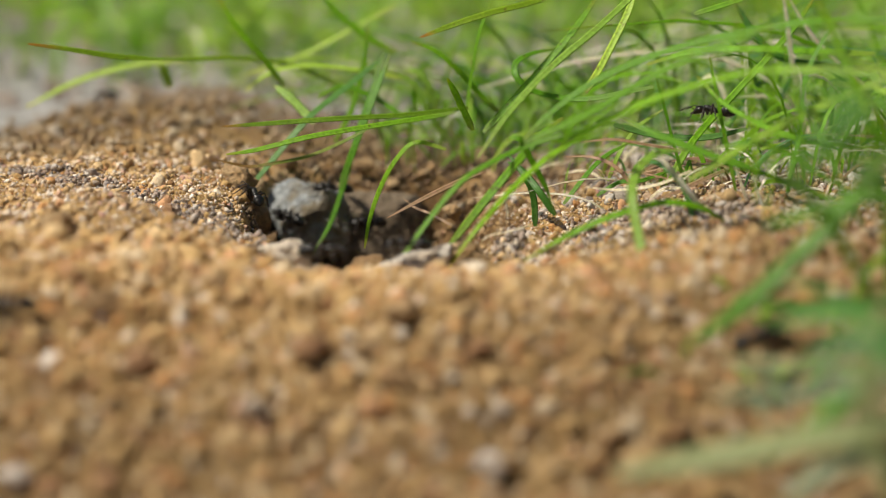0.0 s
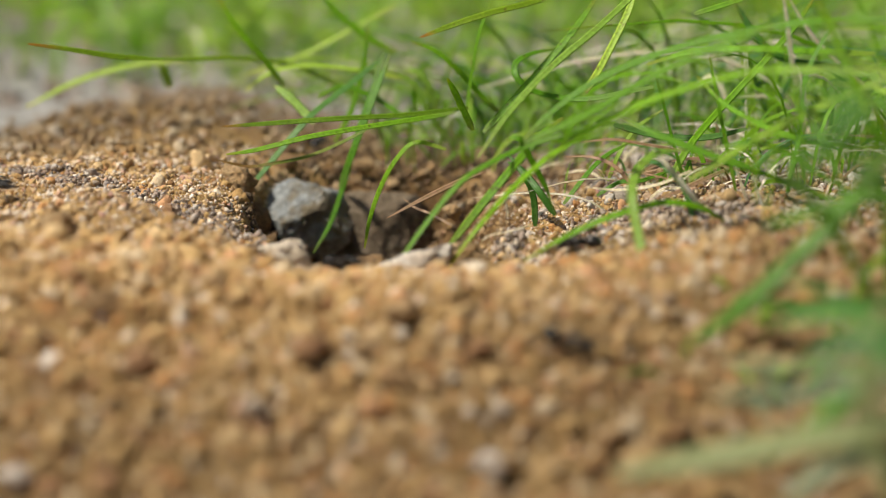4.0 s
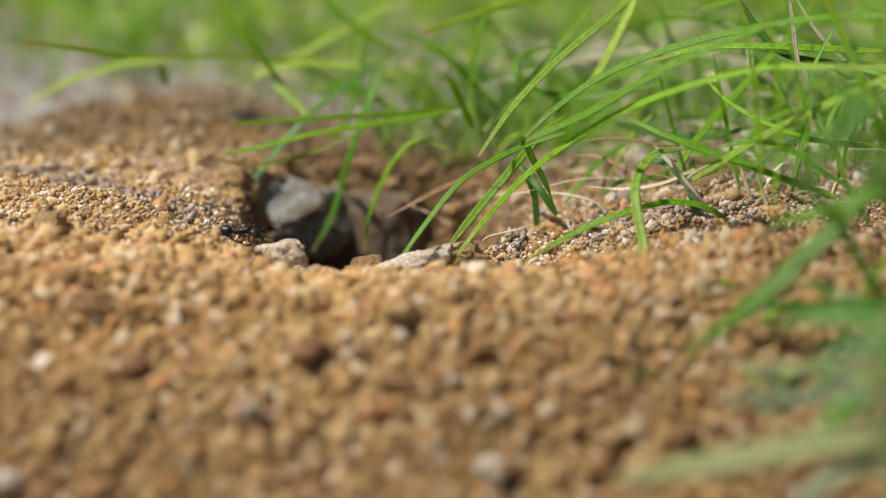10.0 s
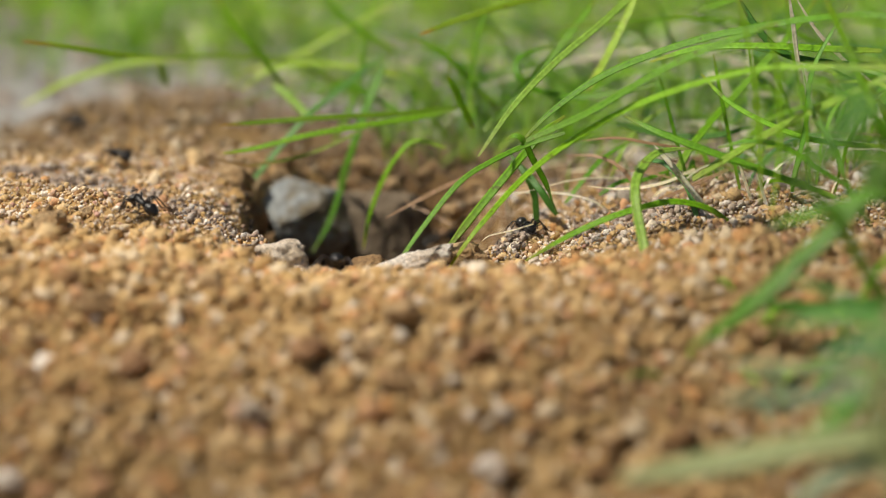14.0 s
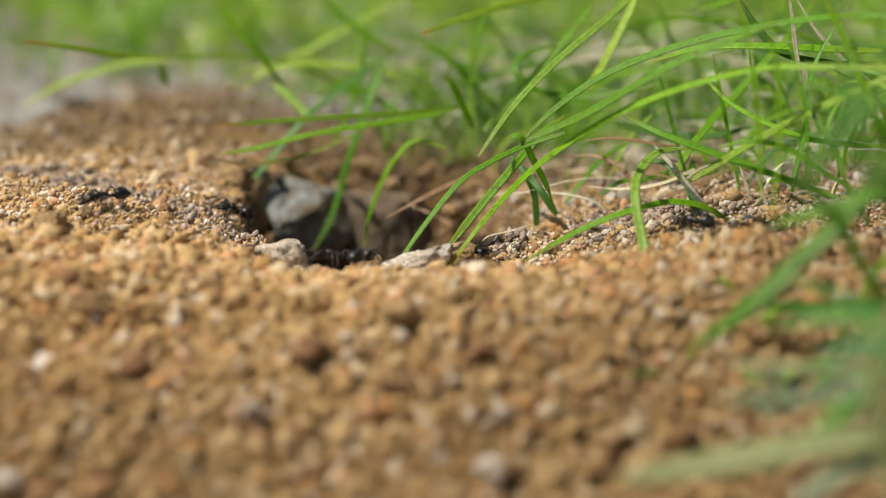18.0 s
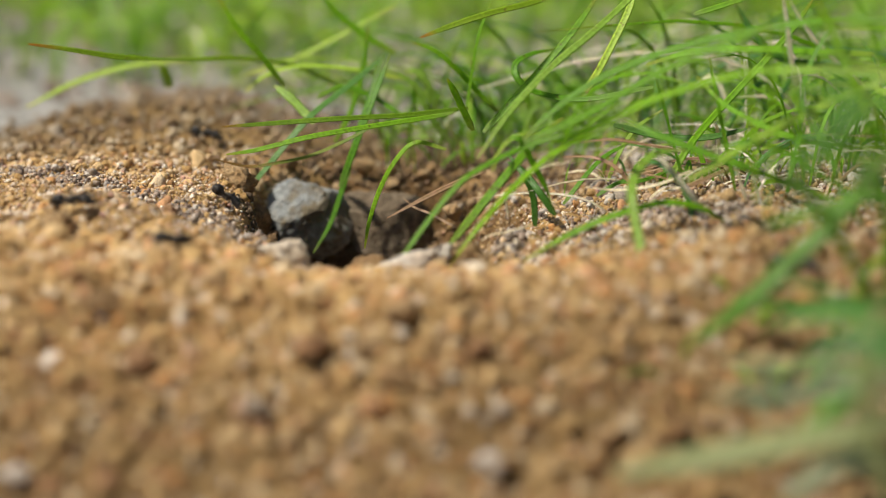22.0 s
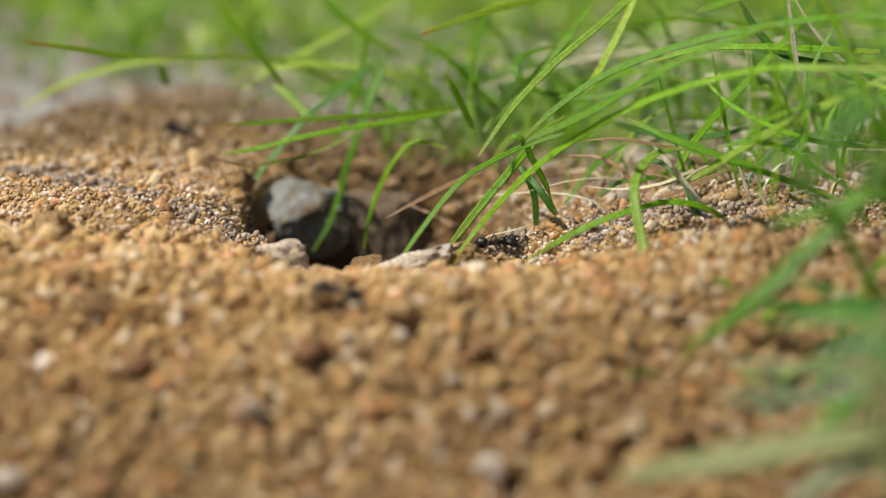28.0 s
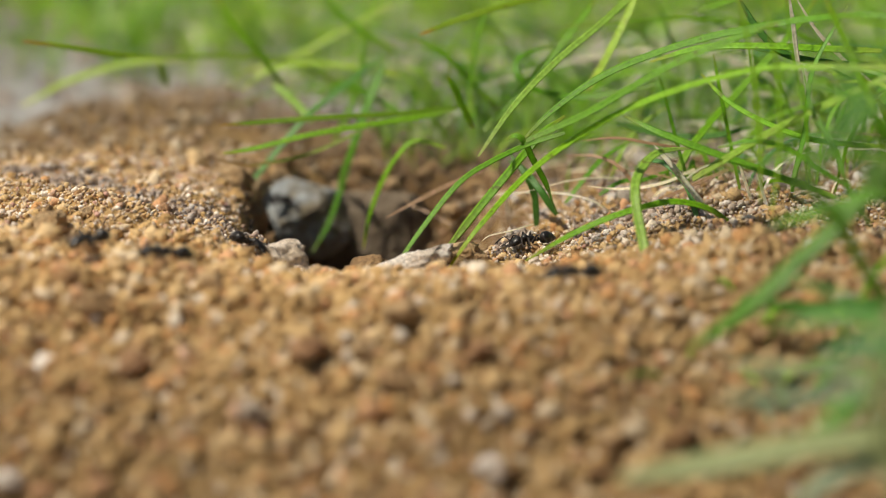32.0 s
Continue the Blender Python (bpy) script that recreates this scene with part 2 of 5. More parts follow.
SCORCHED = blade_material("brown_tipped_blade", (0.186, 0.315, 0.018), (0.251, 0.408, 0.018), (0.446, 0.186, 0.028), 0.5)
RUSTED = blade_material("withering_blade", (0.22, 0.34, 0.04), (0.33, 0.38, 0.05), (0.40, 0.17, 0.06), 0.4, fade=0.5)
STRAW = blade_material("straw", (0.570, 0.503, 0.314), (0.836, 0.788, 0.608), (0.741, 0.674, 0.494), 0.25, (0.6, 0.48, 0.3), vary=0.25)
RUST = blade_material("rust_straw", (0.270, 0.171, 0.090), (0.360, 0.225, 0.117), (0.378, 0.198, 0.090), 0.15, (0.25, 0.15, 0.08), vary=0.25)


def ant_material(name, colour, rough_value, coat):
    m, nodes, links, b = material(name, rough_value)
    spot = nodes.new("ShaderNodeTexCoord").outputs["Object"]
    n = noise_node(nodes, links, spot, 2600, 3)
    links.new(mixed(nodes, links, n.outputs[0], colour, tuple(v * 2.2 for v in colour)), b.inputs["Base Color"])
    b.inputs["Specular IOR Level"].default_value = 0.35
    b.inputs["Coat Weight"].default_value, b.inputs["Coat Roughness"].default_value = coat, 0.25
    bumped(nodes, links, b, n.outputs[0], 0.3, 0.0001)
    return m


CHITIN = ant_material("black_chitin", (0.007, 0.006, 0.005), 0.45, 0.12)
GASTER = ant_material("banded_gaster", (0.008, 0.007, 0.006), 0.36, 0.25)
LIMB = ant_material("dark_limb", (0.016, 0.011, 0.008), 0.5, 0.1)

# ---- lie of the land: a shallow saddle of dug soil with the nest's pit in it ----
def ease(a, b, v):
    s = np.clip((v - a) / (b - a), 0.0, 1.0)
    return s * s * (3 - 2 * s)


def lattice(i, j, seed):
    h = (i * 374761393 + j * 668265263 + seed * 2147483647 + 1013904223) & 0xFFFFFFFF
    h = ((h ^ (h >> 13)) * 1274126177) & 0xFFFFFFFF
    return ((h ^ (h >> 16)) & 0xFFFF) / 65535.0


def rough(x, y, cell, seed):
    """Smooth random height from -0.5 to 0.5 with lumps of the size cell."""
    u, v = x / cell, y / cell
    i, j = np.floor(u).astype(np.int64), np.floor(v).astype(np.int64)
    p, q = u - i, v - j
    p, q = p * p * (3 - 2 * p), q * q * (3 - 2 * q)
    low = lattice(i, j, seed) * (1 - p) + lattice(i + 1, j, seed) * p
    high = lattice(i, j + 1, seed) * (1 - p) + lattice(i + 1, j + 1, seed) * p
    return low * (1 - q) + high * q - 0.5


def gully(x):
    """Where the gully left of the pit runs."""
    return 0.256 + 0.83 * (-x - 0.027)


def land(x, y):
    """Height of the ground without its crumbs."""
    x, y = np.asarray(x, float), np.asarray(y, float)
    z = 0.0060 * ease(0.014, 0.064, -x) * (1 - 0.9 * ease(0.084, 0.125, -x)) * ease(0.19, 0.262, y) * (1 - ease(0.42, 0.52, y))
    z = z + 0.0060 * ease(0.014, 0.050, x) * ease(0.20, 0.262, y) * (1 - 0.7 * ease(0.30, 0.42, y))
    z = z + 0.0050 * np.exp(-((x + 0.050) / 0.040) ** 2 - ((y - 0.395) / 0.060) ** 2)
    z = z - 0.0020 * np.exp(-((x + 0.010) / 0.030) ** 2 - ((y - 0.252) / 0.022) ** 2)
    z = z + 0.0020 * rough(x, y, 0.034, 3) * (1 - ease(1.5, 3.0, y))
    z = z + 0.0031 * ease(0.254, 0.232, y) - 0.0215 * ease(0.224, 0.172, y)
    # a low crest with a gully behind it, running from the pit out to the left
    d = y - gully(x)
    side = ease(0.020, 0.036, -x) * (1 - ease(0.105, 0.14, -x))
    z = z + side * (0.0026 * np.exp(-((d + 0.012) / 0.009) ** 2) - 0.0022 * np.exp(-((d - 0.001) / 0.006) ** 2))
    dx, dy = np.abs(x + 0.0120) / 0.0300, np.abs(y - 0.2960) / 0.0470
    bend = 1.6 + 1.2 * ease(0.298, 0.314, y) * ease(0.010, 0.020, -x)
    edge = (dx ** bend + dy ** bend) ** (1 / bend) + 0.20 * rough(x, y, 0.012, 5) + 0.10 * rough(x, y, 0.005, 6)
    z = z - 0.038 * (1 - ease(0.50 - 0.22 * ease(0.010, 0.034, -x) * (1 - ease(0.290, 0.305, y)), 1.02, edge))
    z = z + 0.05 * rough(x, y, 1.7, 11) * ease(2.0, 5.0, np.hypot(x, y))
    return z


def crumbs(x, y):
    """Lumps and grit on top of the land."""
    x, y = np.asarray(x, float), np.asarray(y, float)
    near = 1 - ease(0.6, 1.2, np.hypot(x, y - 0.25))
    soil = 0.0022 * rough(x, y, 0.0072, 7) + 0.0018 * rough(x + 0.3 * y, y - 0.3 * x, 0.0031, 8)
    return near * (soil + 0.0012 * rough(x, y + 0.4 * x, 0.0016, 9))


def ground_z(x, y):
    return land(x, y) + crumbs(x, y)


# ---- mesh helpers ----
def part(name, data, mat, parent=None, label="", place=None):
    """Links a bmesh or mesh as one object, under a thing when there is one."""
    if isinstance(data, bmesh.types.BMesh):
        mesh = bpy.data.meshes.new(name)
        data.to_mesh(mesh)
        data.free()
    else:
        mesh = data
    if mat and not mesh.materials:
        mesh.materials.append(mat)
    ob = new(name, mesh)
    if parent:
        ob.parent = parent
    if place is not None:
        ob.matrix_basis = place
    return tagged(ob, label)


def mesh_from(name, verts, faces, smooth=True):
    mesh = bpy.data.meshes.new(name)
    mesh.from_pydata([tuple(v) for v in verts], [], [tuple(f) for f in faces])
    if smooth:
        mesh.polygons.foreach_set("use_smooth", [True] * len(mesh.polygons))
    return mesh


def bulk_mesh(name, verts, faces, mat, smooth=False):
    """A mesh from arrays of corners and of triangles or quads."""
    mesh = bpy.data.meshes.new(name)
    n, k = faces.shape
    mesh.vertices.add(len(verts))
    mesh.vertices.foreach_set("co", np.ascontiguousarray(verts, np.float32).ravel())
    mesh.loops.add(n * k)
    mesh.loops.foreach_set("vertex_index", np.ascontiguousarray(faces, np.int32).ravel())
    mesh.polygons.add(n)
    mesh.polygons.foreach_set("loop_start", np.arange(0, n * k, k, dtype=np.int32))
    mesh.polygons.foreach_set("use_smooth", np.full(n, smooth))
    mesh.update(calc_edges=True)
    mesh.materials.append(mat)
    return mesh


# ---- the ground: one sheet out to the horizon ----
def steps(lo, hi, fine, reach, growth):
    inner = list(np.arange(lo, hi, fine))
    up, down, s = [hi], [lo], fine
    while up[-1] < reach:
        s *= growth
        up.append(up[-1] + s)
    s = fine
    while down[-1] > -reach:
        s *= growth
        down.append(down[-1] - s)
    return np.array(down[:0:-1] + inner + up)


def build_ground():
    xs, ys = steps(-0.120, 0.120, 0.0008, 60, 1.12), steps(0.165, 0.45, 0.0008, 60, 1.12)
    gx, gy = np.meshgrid(xs, ys)
    verts = np.stack([gx.ravel(), gy.ravel(), ground_z(gx, gy).ravel()], 1)
    nx, ny = len(xs), len(ys)
    i = (np.arange(ny - 1)[:, None] * nx + np.arange(nx - 1)[None]).ravel()
    faces = np.stack([i, i + 1, i + nx + 1, i + nx], 1)
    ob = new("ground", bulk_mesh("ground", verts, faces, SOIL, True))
    return tagged(ob, "crumbly light brown dug soil sloping into an open nest pit", "ground", kind="structure")


build_ground()


# ---- loose grains of soil, too many to count ----
def ball(level):
    bm = bmesh.new()
    bmesh.ops.create_icosphere(bm, subdivisions=level, radius=1.0)
    v = np.array([p.co[:] for p in bm.verts])
    f = np.array([[p.index for p in q.verts] for q in bm.faces])
    bm.free()
    return v, f


def scatter(name, label, spots, sizes, mat, level, seed, sink=0.35):
    rng = np.random.default_rng(seed)
    v, f = ball(level)
    n = len(spots)
    lump = rng.normal(size=(n, 3, 3))
    shape = 1 + (0.16 if level == 1 else 0.22) * np.sin(np.einsum("nij,kj->nki", lump, v) * 1.9 + rng.uniform(0, 6, (n, 1, 3))).sum(2, keepdims=True) + rng.uniform(-1, 1, (n, len(v), 1)) * (0.22 if level == 1 else 0.26)
    squash = rng.uniform(0.65, 1.25, (n, 1, 3))
    spin = rng.normal(size=(n, 4))
    spin /= np.linalg.norm(spin, axis=1, keepdims=True)
    w, x, y, z = spin.T
    turn = np.stack([1 - 2 * (y * y + z * z), 2 * (x * y - w * z), 2 * (x * z + w * y), 2 * (x * y + w * z), 1 - 2 * (x * x + z * z),
                     2 * (y * z - w * x), 2 * (x * z - w * y), 2 * (y * z + w * x), 1 - 2 * (x * x + y * y)], 1).reshape(n, 3, 3)
    p = np.einsum("nij,nkj->nki", turn, v[None] * shape * squash) * (sizes[:, None, None] * 0.5)
    z0 = ground_z(spots[:, 0], spots[:, 1]) + sizes * (0.5 - sink)
    p = p + np.stack([spots[:, 0], spots[:, 1], z0], 1)[:, None]
    faces = (f[None] + (np.arange(n) * len(v))[:, None, None]).reshape(-1, 3)
    ob = new(name, bulk_mesh(name, p.reshape(-1, 3), faces, mat, True))
    return tagged(ob, label, "soil", kind="stuff")


def strewn(n, y0, y1, seed, spread=0.29, power=0.5):
    rng = np.random.default_rng(seed)
    y = (y0 ** 2 + (y1 ** 2 - y0 ** 2) * rng.random(n)) ** power
    x = rng.uniform(-1, 1, n) * (y * spread + 0.008)
    return np.stack([x, y], 1), rng


def pit_depth(spots):
    """1 well inside the pit, 0 outside."""
    return 1 - ease(0.62, 0.95, (np.abs((spots[:, 0] + 0.012) / 0.030) ** 1.6 + np.abs((spots[:, 1] - 0.296) / 0.047) ** 1.6) ** 0.625)


def build_grains():
    what = "loose tan and brown soil crumbs"
    spots, rng = strewn(26000, 0.172, 0.247, 21)
    scatter("soil_grains", what, spots, np.minimum(rng.lognormal(0, 0.52, len(spots)) * 0.00072, 0.0034), GRAIN, 1, 22)
    spots, rng = strewn(3600, 0.175, 0.247, 41)
    scatter("soil_crumbs", "crumbly tan soil clods", spots, np.minimum(rng.lognormal(0, 0.36, len(spots)) * 0.0015, 0.0034), GRAIN, 1, 42, 0.4)
    spots, rng = strewn(240, 0.178, 0.250, 45)
    scatter("stone_grains", "pale and rust-coloured stone grains among the soil", spots, np.minimum(rng.lognormal(0, 0.35, len(spots)) * 0.0013, 0.0021), MINERAL, 2, 46, 0.35)
    spots, rng = strewn(44000, 0.240, 0.325, 23)
    spots = spots[pit_depth(spots) < rng.random(len(spots))]
    scatter("soil_grains", what, spots, np.minimum(rng.lognormal(0, 0.45, len(spots)) * 0.00044, 0.0013), MINERAL, 1, 34, 0.2)
    spots, rng = strewn(4600, 0.240, 0.330, 35)
    spots = spots[pit_depth(spots) < 0.5]
    scatter("soil_crumbs", "crumbly tan soil clods", spots, np.minimum(rng.lognormal(0, 0.40, len(spots)) * 0.0009, 0.0028), GRAIN, 2, 24, 0.45)
    spots, rng = strewn(30000, 0.32, 0.50, 25)
    spots = spots[(pit_depth(spots) < 0.5) & (spots[:, 1] + 0.35 * spots[:, 0] + 0.7 * np.maximum(spots[:, 0], 0) + np.maximum(-3.5 * spots[:, 0] - 0.30, 0) < 0.395 + 0.02 * rng.normal(size=len(spots)))]
    # tan grains thinned behind the pit so its shade-coloured soil shows
    behind = (np.abs(spots[:, 0] + 0.002) < 0.032) & (spots[:, 1] < 0.372)
    spots = spots[~behind | (rng.random(len(spots)) < 0.25)]
    scatter("soil_grains", what, spots, np.minimum(rng.lognormal(0, 0.50, len(spots)) * 0.00072, 0.0026), MOUND, 1, 26, 0.2)
    pick = spots[rng.random(len(spots)) < 0.10] + 0.0004
    scatter("soil_crumbs", "crumbly tan soil clods", pick, np.minimum(rng.lognormal(0, 0.4, len(pick)) * 0.0012, 0.0030), MOUND, 2, 44, 0.35)
    # the crumbs of the pit's walls, dark brown to paint in its shade
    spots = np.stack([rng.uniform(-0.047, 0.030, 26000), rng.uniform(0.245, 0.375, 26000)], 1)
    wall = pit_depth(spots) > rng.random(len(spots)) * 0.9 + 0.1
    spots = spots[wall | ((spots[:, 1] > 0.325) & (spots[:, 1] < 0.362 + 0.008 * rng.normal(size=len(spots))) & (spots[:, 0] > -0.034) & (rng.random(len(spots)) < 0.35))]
    scatter("humus_crumbs", "dark brown soil crumbs, coloured for the shade in the pit", spots, np.minimum(rng.lognormal(0, 0.55, len(spots)) * 0.0008, 0.0032), SHADED_GRAIN, 1, 36, 0.3)
    # fine grey grit: down the far bank of the gully, and in a drift right of the pit
    spots, rng = strewn(100000, 0.240, 0.330, 27)
    x, y = spots.T
    left = (y - gully(x) - 0.003 + 0.008 * rough(x, y, 0.02, 31)) / 0.0085
    right = (y - 0.273 + 0.010 * rough(x, y, 0.02, 31)) / 0.010
    drift = np.where(x < 0, left, right)
    keep = (np.abs(drift) < rng.random(len(spots)) ** 0.5) & ((x < -0.026) | (x > 0.008)) & (rough(x, y, 0.009, 33) > -0.22) & (pit_depth(spots) < 0.75)
    spots = spots[keep]
    scatter("fine_grit", "fine grey and pinkish mineral grit", spots, rng.lognormal(0, 0.38, len(spots)) * 0.00052, GRIT, 1, 28, 0.0)
    # pale chips of gravel under the grass right of the pit
    spots = np.stack([rng.uniform(0.012, 0.085, 1300), rng.uniform(0.290, 0.375, 1300)], 1)
    spots = spots[rough(spots[:, 0], spots[:, 1], 0.016, 41) > rng.uniform(-0.35, 0.25, len(spots))]
    scatter("gravel_chips", "small grey and white stone chips under the grass", spots, np.minimum(rng.lognormal(0, 0.45, len(spots)) * 0.0013, 0.0035), CHIP, 2, 43, 0.3)
    # gravel of the bare ground behind
    spots, rng = strewn(2600, 0.46, 1.1, 29, 0.30)
    scatter("gravel", "small pale grey gravel on bare ground", spots, rng.lognormal(0, 0.5, len(spots)) * 0.0034, GRIT, 1, 30)


build_grains()


# ---- stones one can pick out ----
def stone(name, label, mat, x, y, size, seed, lift=0.0, turn=0.0, bumps=0.22, category="stone", z=None, facets=5, level=4, tilt=0.0, planes=()):
    """A rounded, lumpy stone; x, y and its three sizes in millimetres."""
    bm = bmesh.new()
    bmesh.ops.create_icosphere(bm, subdivisions=level, radius=0.5)
    rng = np.random.default_rng(seed)
    cuts = [(Vector(q).normalized(), c) for q, c in zip(rng.normal(size=(facets, 3)), rng.uniform(0.26, 0.40, facets))] + [(Vector(q).normalized(), c) for q, c in planes]
    for v in bm.verts:
        for q, c in cuts:
            over = v.co.dot(q) - c
            if over > 0:
                v.co -= q * over * 0.97
        n = noise.noise(v.co * 2.3 + Vector((seed, 0, 0))) * bumps * 1.6 + noise.noise(v.co * 5.5 + Vector((0, seed, 0))) * bumps * 0.7
        n += noise.noise(v.co * 12 + Vector((0, 0, seed))) * bumps * 0.5 + noise.noise(v.co * 24 + Vector((seed, 0, seed))) * bumps * 0.55
        v.co *= 1 + n
        v.co = Vector((v.co.x * size[0], v.co.y * size[1], v.co.z * size[2])) * 0.001
    for f in bm.faces:
        f.smooth = True
    base = float(ground_z(x * 0.001, y * 0.001)) if z is None else z * 0.001
    ob = part(name, bm, mat, place=pose(x * 0.001, y * 0.001, base + (size[2] * 0.28 + lift) * 0.001, 0, tilt, turn))
    return tagged(ob, label, category)


stone("pebble", "pale buff pebble on the rim of the pit", BUFF_STONE, -25.3, 257.5, (9.0, 7.0, 5.6), 3, 0.0, 0, 0.22, z=-1.0, facets=5)
stone("pebble", "rounded tan clod on the rim of the pit", TAN_STONE, -19.7, 248.1, (4.6, 4.2, 3.8), 4, 0.0, 0, 0.22, z=-1.7, facets=2)
stone("pebble", "rounded brown clod inside the rim", BROWN_STONE, -12.4, 264.0, (7.5, 6.0, 4.2), 5, 0.0, 0, 0.22, z=-3.8, facets=5)
stone("pebble", "flat whitish stone lying in the rim", WHITE_STONE, -5.6, 256.1, (14.0, 7.0, 4.0), 6, 0.1, 12, 0.26, z=-1.7, tilt=-22, facets=5)
stone("soil_clod", "crumbly tan clod on the rim of the pit", TAN_STONE, 3.1, 262.5, (8.0, 6.0, 4.4), 7, 0.0, -20, 0.22, z=-1.3, facets=3)
stone("pebble", "white rounded pebble in the soil", WHITE_STONE, 5.6, 188.9, (3.5, 3.3, 3.2), 8, 1.4, 0, 0.22, facets=2)
stone("pebble", "small pale grey pebble", PALE_STONE, -23.8, 196.9, (3.0, 2.8, 2.7), 9, 0.6, 0, 0.22, facets=3)
stone("pebble", "small pale grey pebble", PALE_STONE, 7.7, 198.0, (2.8, 2.5, 2.3), 10, 0.4, 0, 0.22, facets=3)
stone("pebble", "white rounded pebble in the soil", WHITE_STONE, -51.8, 187.2, (3.7, 3.4, 3.2), 11, 0.8, 0, 0.22, facets=2)
stone("pebble", "brick-red crumb of stone", RED_STONE, -46.6, 274.2, (3.0, 2.8, 2.8), 12, 0.6, 0, 0.22, facets=5)
stone("soil_clod", "dark brown flattened clod in the soil", BROWN_STONE, -45.6, 214.5, (5.9, 4.9, 3.1), 13, 0.1, 0, 0.22, facets=3)
stone("soil_clod", "orange brown soil clod", RED_STONE, -17.5, 206.1, (5.1, 5.1, 4.1), 14, 0.5, 0, 0.22, facets=3)
stone("soil_clod", "small reddish brown soil clod", RED_STONE, 4.8, 206.1, (3.2, 3.0, 2.7), 15, 0.3, 0, 0.22, facets=3)
stone("soil_clod", "tan crumbly soil clod", TAN_STONE, -5.4, 212.8, (4.5, 3.9, 3.6), 16, 0.5, 0, 0.22, facets=3)
stone("soil_clod", "tan crumbly soil clod", TAN_STONE, -31.7, 221.0, (3.8, 3.8, 3.0), 17, 0.5, 0, 0.22, facets=3)
stone("soil_clod", "tan crumbly soil clod", TAN_STONE, -60.6, 250.5, (5.0, 4.4, 3.6), 18, 0.4, 0, 0.22, facets=3)
stone("soil_clod", "pale tan soil clod", TAN_STONE, -10.5, 207.2, (3.0, 3.0, 2.7), 19, 0.5, 0, 0.22, facets=3)
stone("soil_clod", "pale tan soil clod", TAN_STONE, 20.8, 193.7, (3.5, 3.3, 2.8), 20, 0.6, 0, 0.22, facets=3)
stone("soil_clod", "pale tan soil clod", TAN_STONE, 30.4, 213.2, (3.1, 2.9, 2.6), 21, 0.5, 0, 0.22, facets=3)
# dark clod added to stand for the shade on soil under the broad blade
stone("soil_clod", "dark brown soil clod", BROWN_STONE, 43.0, 209.8, (6.0, 5.0, 3.2), 22, 0.0, 0, 0.22, facets=3)
stone("soil_clod", "orange brown soil clod", RED_STONE, -39.5, 204.9, (4.3, 4.1, 3.4), 23, 0.4, 0, 0.22, facets=3)
stone("soil_clod", "dark brown soil clod", BROWN_STONE, -6.0, 201.7, (4.4, 4.2, 3.5), 24, 0.3, 0, 0.22, facets=3)
stone("rock", "grey weathered rock with a broken ridge in the pit", GREY_STONE, -28.0, 323.5, (19.5, 15.0, 17.5), 25, 0.0, 0, 0.11, z=-9.4, facets=0, level=5,
      planes=(((-0.30, -0.60, 0.74), 0.19), ((0.16, -0.97, -0.18), 0.27), ((-0.78, -0.60, -0.10), 0.35), ((0.80, -0.45, 0.40), 0.31), ((0.30, 0.10, 0.95), 0.33), ((0.2, -0.75, -0.62), 0.34)))
stone("rock", "dull brown rock face in the back of the pit", DULL_STONE, -14.5, 328.0, (27.0, 15.0, 17.0), 26, 0.0, 0, 0.12, z=-13.3, facets=0, level=5,
      planes=(((0.05, -0.90, 0.42), 0.24), ((-0.10, -0.30, 0.95), 0.30), ((0.75, -0.55, 0.35), 0.33), ((-0.5, -0.8, -0.3), 0.36)))
stone("soil_clod", "dark brown crumbly clod in the wall of the pit", BROWN_STONE, -37.6, 312.0, (7.5, 6.5, 8.0), 51, 0.0, 20, 0.34, z=-6.4, facets=2)
stone("soil_clod", "dark brown crumbly clod in the wall of the pit", BROWN_STONE, -34.4, 306.0, (6.5, 6.0, 6.5), 52, 0.0, 70, 0.34, z=-10.0, facets=2)
stone("soil_clod", "crumbly tan clod in the wall of the pit", TAN_STONE, -33.0, 333.0, (7.0, 6.0, 5.0), 53, 0.0, 40, 0.34, z=-0.6, facets=2)
stone("pebble", "tan clod in the back wall of the pit", TAN_STONE, -39.6, 309.0, (8.0, 6.5, 7.0), 27, 0.0, 0, 0.34, z=2.6, facets=5)
stone("pebble", "tan clod in the back wall of the pit", TAN_STONE, -17.0, 341.7, (4.6, 4.0, 4.0), 28, 0.0, 0, 0.22, z=2.0, facets=5)
stone("pebble", "tan clod in the back wall of the pit", TAN_STONE, 1.7, 313.1, (4.0, 4.0, 4.0), 29, 0.0, 0, 0.22, z=-3.1, facets=5)

# ---- clods and pebbles lying loose on the soil ----
def build_clods():
    rng = np.random.default_rng(77)
    kinds = ((TAN_STONE, "soil_clod", "rounded crumbly tan soil clod", 3), (PALE_STONE, "pebble", "small pale buff pebble half sunk in soil", 8), (RED_STONE, "soil_clod", "small reddish brown soil clod", 3), (BROWN_STONE, "soil_clod", "dark brown crumbly soil clod", 4))
    for k in range(26, 84):
        mat, name, label, facets = kinds[(0, 3, 0, 1 if k > 53 else 0, 3, 0, 2)[k % 7]]
        y = rng.uniform(0.186, 0.262) if k < 54 else rng.uniform(0.255, 0.37)
        x = rng.uniform(-1, 1) * y * 0.26
        if np.hypot((x + 0.012) / 0.036, (y - 0.297) / 0.052) < 1:
            continue
        size = min(5.0, rng.lognormal(0, 0.35) * (1.6 if k < 54 else 2.2))
        stone(name, label, mat, x * 1000, y * 1000, (size, size * rng.uniform(0.75, 1.1), size * rng.uniform(0.6, 0.85)), 100 + k, -0.1 * size, rng.uniform(0, 360), 0.26, facets=facets, level=3)


